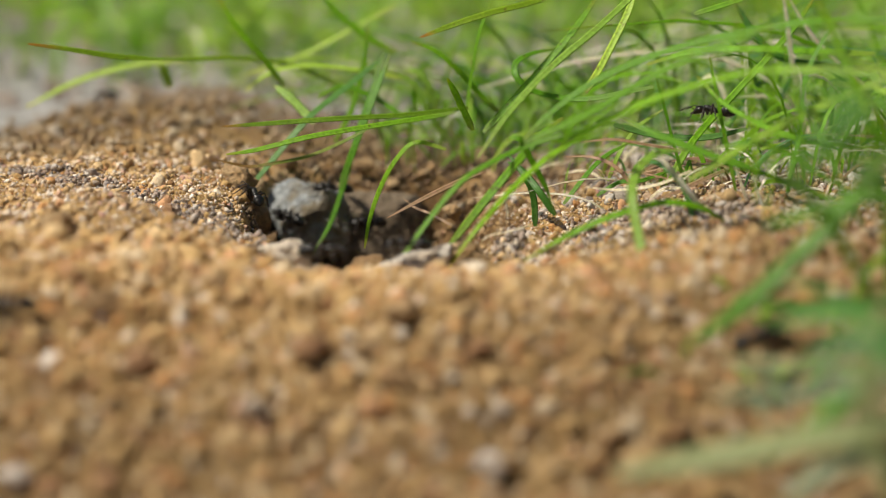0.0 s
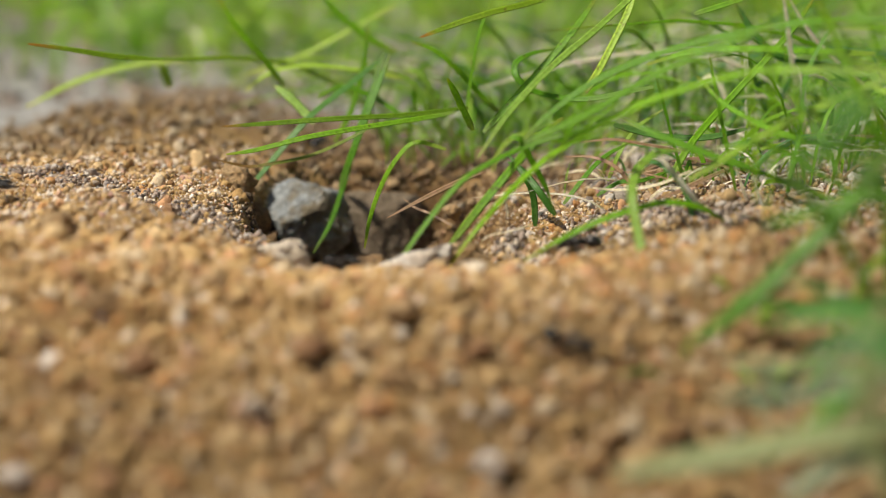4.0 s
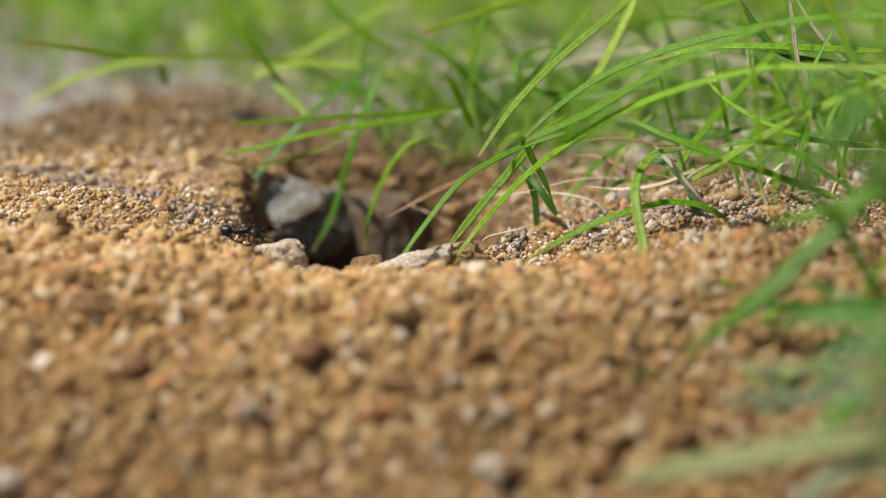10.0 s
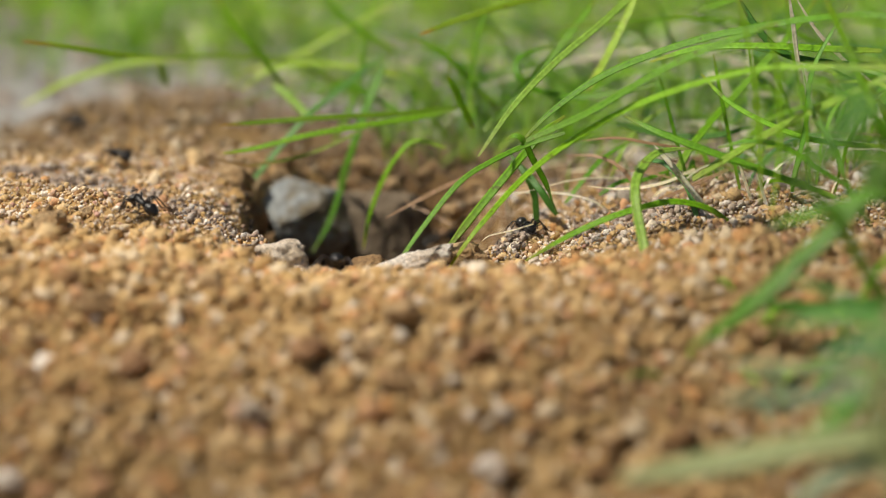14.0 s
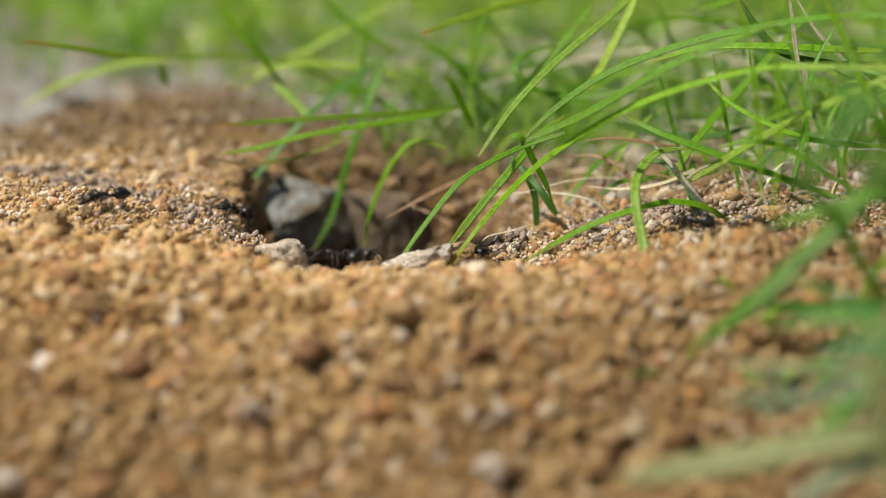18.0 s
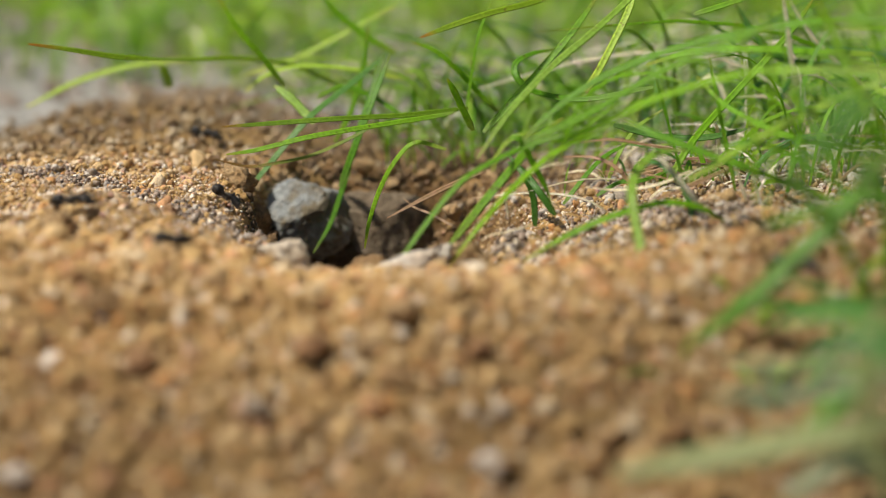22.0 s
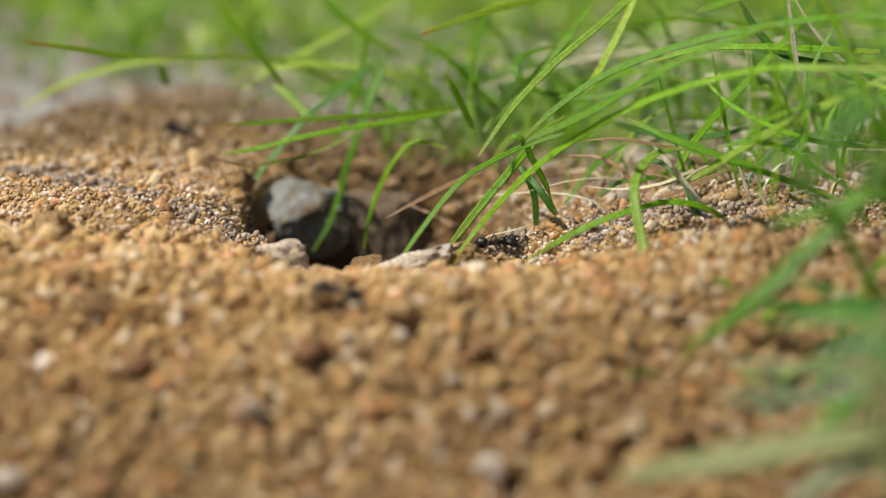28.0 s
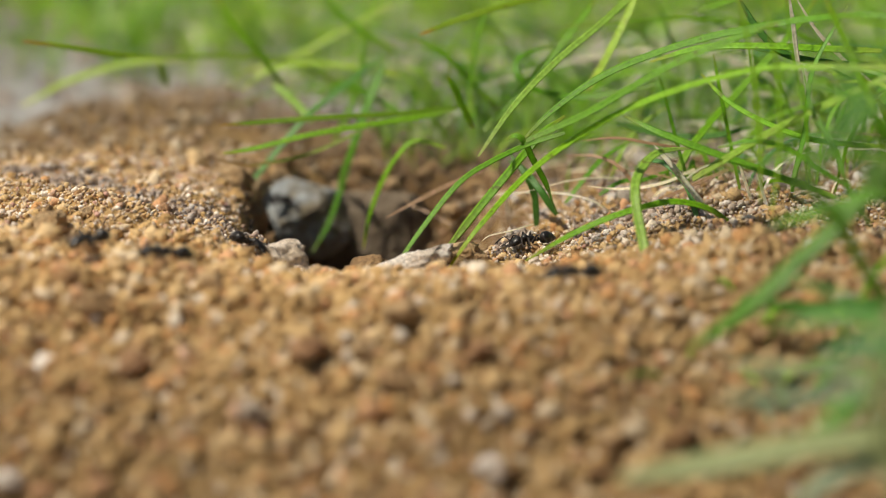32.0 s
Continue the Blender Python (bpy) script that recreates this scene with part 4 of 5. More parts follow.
def lawn(name, label, mats, spots, heights, widths, seed, lean=0.5, stiff=0.5):
    rng = np.random.default_rng(seed)
    for which, mat in enumerate(mats):
        vs, fs, al, ac, base = [], [], [], [], 0
        for k in range(which, len(spots), len(mats)):
            v, f, p, q = blade_arrays(bowed(rng, *spots[k], heights[k], lean, stiff), widths[k], turned(rng), 9)
            vs.append(v), fs.append(f + base), al.extend(p), ac.extend(q)
            base += len(v)
        ob = new(name, leaf_mesh(name, np.concatenate(vs), np.concatenate(fs), al, ac, mat))
        tagged(ob, label, "grass", kind="stuff")


def wild_tuft(label, group, rng, x, y, mats, blades, spread, heights, widths, lean=1.6, stiff=0.2):
    """A tuft of many bowed blades, each a part."""
    ob = tagged(tuft(label, x * 1000, y * 1000), group=group)
    o = np.array(ob.location)
    for k in range(blades):
        line = [p - o for p in bowed(rng, rng.normal(x, spread), rng.normal(y, spread), rng.uniform(*heights), lean, stiff)]
        v, f, p, q = blade_arrays(line, rng.uniform(*widths), turned(rng), 9)
        part("blade", leaf_mesh("blade", v, f, p, q, mats[rng.integers(len(mats))]), None, ob)


def build_lawn():
    rng = np.random.default_rng(5)
    # behind the pit, thicker towards the right
    c = []
    while len(c) < 38:
        x, y = rng.uniform(-0.10, 0.15), 0.355 + 0.15 * rng.random() ** 1.2
        if x > -0.010 - (y - 0.36) * 0.45 or (y > 0.46 and rng.random() < 0.5):
            c.append((x, y))
    for x, y in c:
        wild_tuft("bushy light green grass tuft behind the pit", "tufts behind the pit", rng, x, y, (LIME, SAGE, PALE, TEAL, PALE, GREEN, STRAW, SAGE), 11, 0.011, (0.012, 0.038), (0.0005, 0.0011), 1.8, 0.2)
    for _ in range(7):
        x, y = rng.uniform(-0.006, 0.075), rng.uniform(0.352, 0.40)
        wild_tuft("loose mixed green grass tuft behind the pit", "tufts behind the pit", rng, x, y, (PALE, GREEN, LIME, LIME, PALE), 7, 0.010, (0.014, 0.042), (0.0005, 0.0012), 1.8, 0.2)
    for _ in range(9):
        wild_tuft("short yellowish green grass tuft on the pit edge", "tufts behind the pit", rng, rng.uniform(-0.010, 0.036), rng.uniform(0.366, 0.405), (LIME, PALE, GREEN), 10, 0.008, (0.008, 0.024), (0.0006, 0.0012), 1.9, 0.2)
    # right of the pit
    for k in range(44):
        x, y = rng.uniform(0.034, 0.125), rng.uniform(0.290, 0.43)
        tall = 0.018 if y < 0.335 and x < 0.075 else 0.048
        wild_tuft("fine green grass tuft beside the pit", "tufts beside the pit", rng, x, y, (GREEN, LIME, PALE, TEAL, DEEP, GREEN, LIME, STRAW), 9, 0.009, (0.008, tall), (0.0004, 0.0010), 1.9, 0.1)
    # low yellowish shoots on the soil in front
    for x, y in ((0.038, 0.209), (0.045, 0.205), (0.050, 0.212), (0.043, 0.199)):
        wild_tuft("short yellowish green shoots on the bare soil", "tufts in front of the pit", rng, x, y, (LIME, PALE, SAGE, DEEP), 9, 0.004, (0.003, 0.009), (0.0006, 0.0011), 2.2, 0.1)
    # close to the camera on the right
    for x, y in ((0.068, 0.222), (0.076, 0.238), (0.064, 0.205), (0.082, 0.252), (0.072, 0.212)):
        wild_tuft("bright green grass tuft leaning over the soil", "tufts in front of the pit", rng, x, y, (GREEN, LIME, LIME, GREEN, PALE), 6, 0.006, (0.022, 0.046), (0.0009, 0.0016), 1.7, 0.3)
    # far left, past the bare ground
    for _ in range(20):
        wild_tuft("sparse green grass tuft on bare ground", "tufts on the bare ground", rng, rng.uniform(-0.22, -0.07), rng.uniform(0.50, 0.80), (LIME, PALE, SAGE), 8, 0.016, (0.012, 0.045), (0.0009, 0.0018), 1.8)
    # far lawn
    far = np.stack([rng.uniform(-0.40, 0.40, 1700), 0.52 + 0.95 * rng.random(1700) ** 1.4], 1)
    far = far[(far[:, 0] > -0.13) | (far[:, 1] > 0.80)]
    lawn("lawn", "distant green lawn", (LIME, PALE, PALE), far, rng.uniform(0.02, 0.06, len(far)), rng.uniform(0.0016, 0.0028, len(far)), 8, 1.5, stiff=0.3)
    # dead stalks between the living ones
    spots = np.stack([rng.uniform(0.03, 0.13, 260), rng.uniform(0.275, 0.50, 260)], 1)
    lawn("thatch", "dry straw-coloured dead grass between green blades", (STRAW, RUST, STRAW), spots, rng.uniform(0.004, 0.016, len(spots)), rng.uniform(0.0003, 0.0007, len(spots)), 9, 3.0, stiff=0.05)


build_lawn()


# ---- ants ----
def tube(bm, points, radii, sides=7):
    rings = []
    pts = [Vector(p) for p in points]
    for k, p in enumerate(pts):
        t = (pts[min(k + 1, len(pts) - 1)] - pts[max(k - 1, 0)]).normalized()
        s = t.cross(Vector((0.13, 0.21, 1))).normalized()
        u = s.cross(t)
        rings.append([bm.verts.new(p + (s * math.cos(a) + u * math.sin(a)) * radii[k]) for a in [2 * math.pi * j / sides for j in range(sides)]])
    for r, q in zip(rings, rings[1:]):
        for j in range(sides):
            bm.faces.new((r[j], r[(j + 1) % sides], q[(j + 1) % sides], q[j])).smooth = True
    bm.faces.new(rings[0][::-1]), bm.faces.new(rings[-1])


def hull(bm, stations, sides=14):
    """A lathed body along x: stations of x, z, half width and half height."""
    rings = []
    for x, z, w, h in stations:
        rings.append([bm.verts.new((x, math.cos(a) * w, z + math.sin(a) * h)) for a in [2 * math.pi * j / sides for j in range(sides)]])
    for r, q in zip(rings, rings[1:]):
        for j in range(sides):
            bm.faces.new((r[j], r[(j + 1) % sides], q[(j + 1) % sides], q[j])).smooth = True
    bm.faces.new(rings[0]), bm.faces.new(rings[-1][::-1])


ANT = 0.00134


def scaled(bm, s=ANT):
    bmesh.ops.scale(bm, vec=(s, s, s), verts=bm.verts)
    bmesh.ops.recalc_face_normals(bm, faces=bm.faces)
    return bm


LEG_ROOTS = ((0.75, 0.42, 38), (0.30, 0.45, 4), (-0.15, 0.42, -36))


def build_ant():
    """A black worker ant, about 7 mm from jaws to tail, nose along x, feet at z = 0."""
    ant = new("ant")
    tagged(ant, "glossy black worker ant crawling over the soil", "ant", "ants at the nest")
    bm = bmesh.new()
    hull(bm, [(1.02, 1.45, 0.10, 0.10), (0.95, 1.50, 0.36, 0.32), (0.65, 1.58, 0.50, 0.46), (0.30, 1.56, 0.47, 0.46), (0.05, 1.42, 0.36, 0.36),
              (-0.20, 1.42, 0.38, 0.38), (-0.55, 1.36, 0.36, 0.36), (-0.82, 1.20, 0.26, 0.26), (-0.95, 1.10, 0.12, 0.12)])
    part("thorax", scaled(bm), CHITIN, ant)
    bm = bmesh.new()
    hull(bm, [(-0.92, 1.08, 0.10, 0.10), (-1.05, 1.16, 0.16, 0.24), (-1.15, 1.30, 0.18, 0.34), (-1.22, 1.22, 0.17, 0.24), (-1.36, 1.10, 0.10, 0.10)])
    part("petiole", scaled(bm), CHITIN, ant)
    bm = bmesh.new()
    hull(bm, [(-1.34, 1.10, 0.10, 0.10), (-1.45, 1.14, 0.42, 0.44), (-1.72, 1.22, 0.66, 0.66), (-1.98, 1.26, 0.76, 0.74), (-2.00, 1.26, 0.72, 0.70), (-2.30, 1.26, 0.80, 0.76),
              (-2.58, 1.22, 0.76, 0.71), (-2.60, 1.22, 0.72, 0.67), (-2.95, 1.14, 0.58, 0.54), (-3.12, 1.08, 0.44, 0.40), (-3.14, 1.08, 0.40, 0.37), (-3.36, 1.00, 0.22, 0.20), (-3.46, 0.96, 0.05, 0.05)], 18)
    part("gaster", scaled(bm), GASTER, ant, "banded shiny black gaster")
    bm = bmesh.new()
    hull(bm, [(1.00, 1.42, 0.16, 0.16), (1.10, 1.42, 0.50, 0.36), (1.35, 1.42, 0.72, 0.50), (1.70, 1.34, 0.76, 0.52), (2.05, 1.20, 0.70, 0.44), (2.32, 1.06, 0.56, 0.32), (2.45, 0.98, 0.36, 0.20), (2.50, 0.96, 0.10, 0.08)], 18)
    for s in (-1, 1):
        eye = bmesh.ops.create_icosphere(bm, subdivisions=2, radius=0.13, matrix=Matrix.Translation((1.72, s * 0.70, 1.48)))
        for f in {f for v in eye["verts"] for f in v.link_faces}:
            f.smooth = True
    head = part("head", scaled(bm), CHITIN, ant)
    for s in (-1, 1):
        bm = bmesh.new()
        tube(bm, [(2.40, s * 0.34, 0.96), (2.66, s * 0.36, 0.88), (2.86, s * 0.20, 0.82), (2.92, s * 0.02, 0.80)], [0.13, 0.14, 0.10, 0.03], 8)
        part("mandible", scaled(bm), LIMB, head)
        bm = bmesh.new()
        tube(bm, [(2.15, s * 0.30, 1.28), (2.45, s * 0.70, 1.62), (2.70, s * 1.15, 1.85), (3.05, s * 1.25, 1.72), (3.55, s * 1.15, 1.45), (4.05, s * 1.00, 1.20)], [0.075, 0.06, 0.06, 0.075, 0.085, 0.06], 7)
        part("antenna", scaled(bm), LIMB, head)
    for s in (1, -1):
        for x, y, a in LEG_ROOTS:
            bm = bmesh.new()
            long = 1.18 if a < 0 else 1.0
            tube(bm, [(0, 0, 0), (0.10, 0, -0.28), (0.75 * long, 0, 0.55), (1.15 * long, 0, 0.62), (1.65 * long, 0, -0.15), (2.05 * long, 0, -0.95), (2.35 * long, 0, -1.12), (2.60 * long, 0, -1.14)],
                 [0.15, 0.17, 0.14, 0.10, 0.09, 0.06, 0.045, 0.03], 7)
            part("leg", scaled(bm), LIMB, ant, place=pose(x * ANT, s * y * ANT, 1.18 * ANT, 0, 0, s * (90 - a)))
    return ant


def stand(x, y, heading, lift=0.0, pitch=0.0, scale=1.0):
    """The pose of an ant on the ground at x, y, in millimetres, nose towards the heading in degrees."""
    x, y, e = x * 0.001, y * 0.001, 0.0022
    gx = (float(land(x + e, y)) - float(land(x - e, y))) / (2 * e)
    gy = (float(land(x, y + e)) - float(land(x, y - e))) / (2 * e)
    steep = min(1.0, 0.55 / (math.hypot(gx, gy) + 1e-6)) * (1.0 - 0.6 * min(1.0, lift))
    up = Vector((-gx * steep, -gy * steep, 1)).normalized()
    nose = Vector((math.cos(radians(heading)), math.sin(radians(heading)), 0))
    nose = (nose - up * nose.dot(up)).normalized()
    side = up.cross(nose)
    m = Matrix((nose, side, up)).transposed().to_4x4()
    m.translation = Vector((x, y, float(land(x, y)))) + Vector((0, 0, 0.0012 + lift * 0.001))
    return m @ pose(0, 0, 0, 0, -pitch, 0)


FIRST_ANT = build_ant()
ANTS = []


def crawl(*rows, heading=None):
    """An ant's way over the ground: rows of seconds, x and y in millimetres and, where it climbs on something, its height above the ground."""
    ANTS.append(([(*r, 0.0)[:4] for r in rows], heading))


crawl((0.0, -27.0, 285.0), (0.2, -28.3, 260.5), (0.5, -36.7, 280.2), (0.8, -51.1, 279.8), (1.0, -64.0, 288.5), (1.2, -73.1, 298.5), (1.9, -142.6, 296.0))
crawl((0.0, -22.5, 323.8, 28.2), (0.2, -27.7, 323.4, 18.9), (0.5, -30.5, 322.9, 10.1), (0.8, -32.5, 322.4, 5.7), (1.0, -31.7, 324.0, 5.9), (1.5, -28.9, 324.1, 13.8), (2.0, -23.4, 319.9, 29.9), (2.6, -12.8, 269.2))
crawl((0.0, -136.8, 287.2), (1.6, -136.8, 287.2), (1.8, -76.0, 278.1), (2.0, -69.0, 271.9), (2.2, -46.4, 254.9), (2.5, -35.8, 264.7), (2.8, -31.2, 260.9), (3.2, -28.8, 257.7), (3.8, -9.9, 269.9))
crawl((0.0, -31.3, 319.1, 10.7), (0.5, -32.3, 319.8, 4.5), (1.5, -27.8, 262.7), (2.0, -29.0, 265.4), (2.2, -30.4, 266.0), (2.5, -36.8, 273.1), (2.8, -48.4, 275.3), (3.0, -55.5, 262.4), (3.2, -59.6, 265.6), (3.5, -69.5, 273.2), (4.1, -143.0, 304.9))
crawl((0.0, -15.8, 272.8), (1.5, -23.1, 256.1), (1.8, -27.0, 247.6, -1.0), (2.0, -31.7, 223.2), (2.2, -32.6, 222.3), (2.5, -28.2, 225.8), (2.8, -24.0, 254.3), (3.4, -0.5, 277.6))
crawl((0.0, -35.9, 299.2), (1.4, -39.1, 310.9), (1.8, -41.0, 286.3), (2.0, -37.4, 280.1), (2.5, -37.4, 278.0), (2.8, -38.4, 274.1), (3.0, -37.7, 274.2), (3.2, -36.7, 277.8), (3.5, -31.2, 266.7), (4.3, -3.2, 270.7), (22.9, -7.3, 271.3), (23.2, -30.6, 322.8, 9.8), (24.0, -29.0, 322.6, 15.5), (24.8, -30.0, 323.6, 10.6), (25.5, -31.4, 323.9, 6.4), (26.5, -13.9, 269.3))
crawl((0.0, -83.3, 407.0), (0.2, -88.2, 418.6), (0.6, -126.7, 523.0), (1.6, -166.6, 429.6))
crawl((0.0, -34.9, 485.5), (0.5, -33.0, 414.7), (0.8, -32.3, 413.1), (1.5, -32.9, 398.9), (2.0, -36.2, 388.3), (2.2, -44.0, 390.8), (2.5, -51.2, 387.4), (2.8, -61.4, 387.0), (3.0, -75.2, 417.9), (3.5, -104.0, 507.9), (5.0, -174.2, 434.3))
crawl((0.0, 47.4, 286.8, 11.8), (0.2, 46.5, 287.8, 12.2), (0.5, 46.6, 290.1, 13.4), (0.8, 47.4, 292.3, 13.9), (1.0, 47.3, 293.4, 14.7), (1.2, 46.2, 294.6, 15.3), (1.5, 44.7, 295.5, 15.2), (2.0, 43.9, 305.1, 12.4), (3.0, 46.7, 324.7, 8.5), (4.5, 98.9, 374.5), (6.0, 168.9, 334.5))
crawl((0.0, 4.0, 285.0), (0.3, 11.5, 267.9), (0.5, 14.3, 271.1), (0.8, 16.7, 272.6), (1.0, 18.2, 269.1), (1.2, 20.2, 251.8), (1.5, 26.7, 225.0), (1.8, 34.0, 219.5), (2.2, 42.1, 216.8), (2.5, 51.4, 217.5), (2.8, 52.8, 215.9), (3.6, 96.5, 215.9))
crawl((0.0, 72.6, 220.4), (1.0, 72.6, 220.4), (1.5, 49.1, 228.6), (1.8, 37.3, 230.5), (2.0, 22.2, 247.7), (2.2, 11.8, 266.9), (2.5, 8.5, 270.3), (2.8, 11.2, 309.4), (3.3, -13.1, 279.1))
crawl((0.0, -2.1, 277.7), (0.9, 2.0, 288.0), (1.2, 17.7, 260.4), (1.5, 14.0, 264.4), (1.8, 15.5, 268.0), (2.4, 0.0, 288.0), (2.7, -2.6, 270.3), (3.0, -3.3, 251.6, 1.3), (3.2, 5.2, 224.7), (3.5, 9.9, 214.3), (4.0, 16.8, 206.6), (4.6, 28.1, 195.1), (5.4, 93.2, 133.4))
crawl((0.0, 98.3, 167.6), (2.4, 90.2, 210.2), (3.2, 41.2, 220.8), (3.5, 32.4, 227.2), (4.0, 22.0, 256.5), (4.7, -11.4, 275.5), (20.0, -3.8, 278.3), (20.8, -29.5, 323.4, 12.7), (21.0, -29.9, 320.4, 14.7), (21.2, -31.4, 319.6, 7.1), (21.8, -1.2, 269.0))
crawl((0.0, 41.8, 207.7), (0.5, 42.3, 208.0), (1.5, 43.6, 206.5), (2.0, 48.8, 203.4), (3.0, 92.0, 142.4))
crawl((0.0, -58.5, 211.4), (0.3, -61.4, 210.8), (1.2, -124.5, 293.5))
crawl((0.0, -18.3, 249.7, 1.7), (1.0, -15.8, 250.6, 1.1), (1.2, -15.3, 250.5, 1.0), (2.0, -13.7, 250.5, 0.7), (3.0, -16.5, 250.5, 0.7), (5.5, -14.0, 246.4, -0.9), (6.2, -14.4, 247.4, -0.7), (6.5, -14.0, 250.5, 0.6), (7.0, -14.2, 250.6, 1.3), (7.2, -13.8, 250.6, 0.9), (7.5, -11.4, 251.8, 1.8), (7.8, -6.5, 252.1, 3.0), (8.0, -3.4, 251.6, 2.8), (8.6, -6.1, 276.1), (12.0, -7.9, 270.1), (12.5, -15.6, 250.5, 0.8), (13.0, -15.7, 250.4, 0.4), (13.5, -16.0, 249.4, -0.3), (14.0, -16.6, 250.4, -0.2), (14.5, -13.8, 250.6, 1.3), (16.5, -11.6, 250.0, 1.2), (16.8, -14.9, 250.7, 1.7), (17.5, -15.2, 250.6, 1.2), (17.8, -16.6, 250.5, 0.7), (18.2, -17.3, 250.6, 1.1), (18.5, -16.1, 250.5, 0.7), (19.0, -10.3, 250.9, -0.2), (19.6, -8.5, 269.1), (31.0, -0.2, 278.4))
crawl((0.0, -6.0, 251.9, 2.8), (0.5, -10.5, 251.7, 1.8), (0.8, -11.2, 251.8, 2.6), (1.0, -11.4, 251.9, 2.7), (1.5, -5.7, 332.5), (1.8, -2.8, 331.0), (2.4, -7.1, 271.6), (5.4, -0.6, 274.9), (5.8, -10.4, 250.4, -0.2), (6.0, -8.7, 250.1, 1.3), (6.2, -9.4, 252.5, 0.9), (6.8, -1.1, 278.2), (17.6, -7.8, 273.0), (18.0, -12.8, 251.5, 1.1), (18.8, -12.3, 249.7, 1.2), (19.4, -6.2, 273.2), (20.0, -14.1, 271.7), (20.8, -15.0, 250.1, 1.1), (21.0, -7.6, 251.7, 1.5), (21.5, -8.3, 323.4, 18.9), (22.0, -2.4, 268.5), (24.0, -16.2, 275.5), (24.5, -16.5, 250.3, 0.5), (24.8, -17.0, 250.4, 1.3), (25.2, -17.6, 248.4, 1.2), (26.0, -12.0, 274.4), (28.2, -8.5, 272.1), (28.5, -12.3, 251.7, 1.7), (28.8, -16.3, 250.5, 0.7), (29.0, -17.3, 250.5, 0.8), (29.2, -20.7, 252.6, 0.9), (29.4, -23.8, 251.6), (29.6, -25.4, 253.5), (29.8, -27.7, 319.3), (30.0, -17.0, 250.6, 1.0), (30.2, -14.9, 250.6, 1.2), (31.0, 1.0, 270.3), (32.0, -9.6, 270.4))
crawl((0.0, -15.7, 324.4, 23.8), (0.8, -18.0, 323.3, 21.2), (2.0, -20.3, 324.2, 18.0), (3.0, -5.6, 271.3), (6.0, -10.6, 277.0), (6.8, -22.0, 322.0, 29.3), (7.0, -28.4, 323.8, 15.9), (7.2, -30.0, 319.3, 14.9), (7.5, -32.6, 320.0, 4.2), (7.8, -34.6, 321.7, 0.0), (8.0, -35.9, 290.8), (8.2, -34.8, 294.3), (8.5, -33.6, 322.1, 3.3), (9.0, -32.6, 322.2, 5.5), (9.5, -32.5, 323.8, 4.2), (9.8, -33.1, 324.2, 2.5), (10.0, -35.1, 325.6, 0.0), (10.3, -31.8, 319.4, 9.2), (10.9, -11.2, 274.7), (11.3, -0.7, 269.2), (11.8, -28.5, 322.9, 16.7), (12.0, -25.6, 319.9, 28.0), (12.2, -23.0, 320.5, 26.3), (12.8, -15.4, 270.7), (28.6, -3.2, 275.4), (30.2, -29.5, 324.8, 11.1), (30.6, -29.5, 323.7, 12.2), (31.2, -28.4, 321.2, 19.5), (31.8, -30.1, 323.2, 10.7), (32.0, -31.1, 321.9, 9.5))
crawl((0.0, -11.3, 331.0), (1.0, -12.7, 272.0), (8.0, -13.8, 273.5), (8.8, -8.3, 323.9, 19.1), (9.0, -11.2, 323.5, 21.9), (9.2, -9.6, 323.5, 20.5), (10.0, -16.2, 276.4), (17.0, -0.9, 279.5), (17.8, -30.2, 322.2, 11.9), (18.0, -35.9, 324.5, 0.0), (18.2, -33.5, 322.6, 3.1), (18.6, -33.1, 323.0, 3.8), (19.0, -33.5, 325.2, 1.6), (19.5, -34.0, 321.0, 2.6), (19.8, -32.9, 326.2, 2.9), (20.0, -35.9, 323.1), (20.4, -29.8, 323.1, 12.1), (21.0, -3.8, 279.5), (27.0, -16.2, 271.5), (27.5, -20.6, 325.2, 24.5), (28.0, -20.1, 324.2, 25.0), (28.4, -24.2, 319.9, 30.3), (29.0, 0.4, 277.3), (32.0, -9.6, 279.3))
crawl((0.0, -5.8, 277.8), (6.1, -11.7, 270.3), (6.5, -34.2, 294.8), (6.8, -39.6, 277.0), (7.0, -45.1, 283.9), (7.2, -51.3, 293.3), (7.5, -63.4, 312.0), (7.8, -85.8, 348.2), (8.0, -98.8, 372.4), (8.8, -171.7, 412.7))
crawl((0.0, -23.7, 393.4), (6.2, -29.7, 334.0), (6.5, -36.0, 346.1), (6.8, -48.8, 354.9), (7.0, -62.3, 380.9), (7.3, -75.3, 435.7), (8.4, -174.7, 417.8))
crawl((0.0, -26.0, 292.0), (7.2, -26.0, 292.0), (7.5, -46.4, 342.0), (7.8, -50.6, 349.9), (8.0, -52.5, 349.9), (8.2, -53.4, 351.5), (8.5, -50.1, 344.9), (8.8, -46.2, 308.0), (9.0, -46.7, 319.8), (9.2, -51.8, 320.2), (9.5, -54.1, 349.4), (9.8, -47.9, 361.6), (10.5, -33.4, 376.4), (11.0, -23.9, 390.8))
crawl((0.0, -161.8, 441.9), (7.9, -161.8, 441.9), (8.8, -94.5, 355.5), (9.0, -85.6, 352.1), (9.2, -69.9, 332.0), (9.5, -52.6, 291.4), (9.8, -39.6, 273.4), (10.0, -32.5, 265.3), (10.6, -9.0, 269.6))
crawl((0.0, -10.1, 279.5), (5.2, -13.4, 323.8, 22.7), (5.3, 29.5, 276.8), (5.5, 38.8, 266.1), (5.8, 43.2, 262.2), (6.0, 44.7, 263.2), (6.2, 46.9, 252.4), (6.6, 55.1, 233.5), (7.4, 76.8, 221.5))
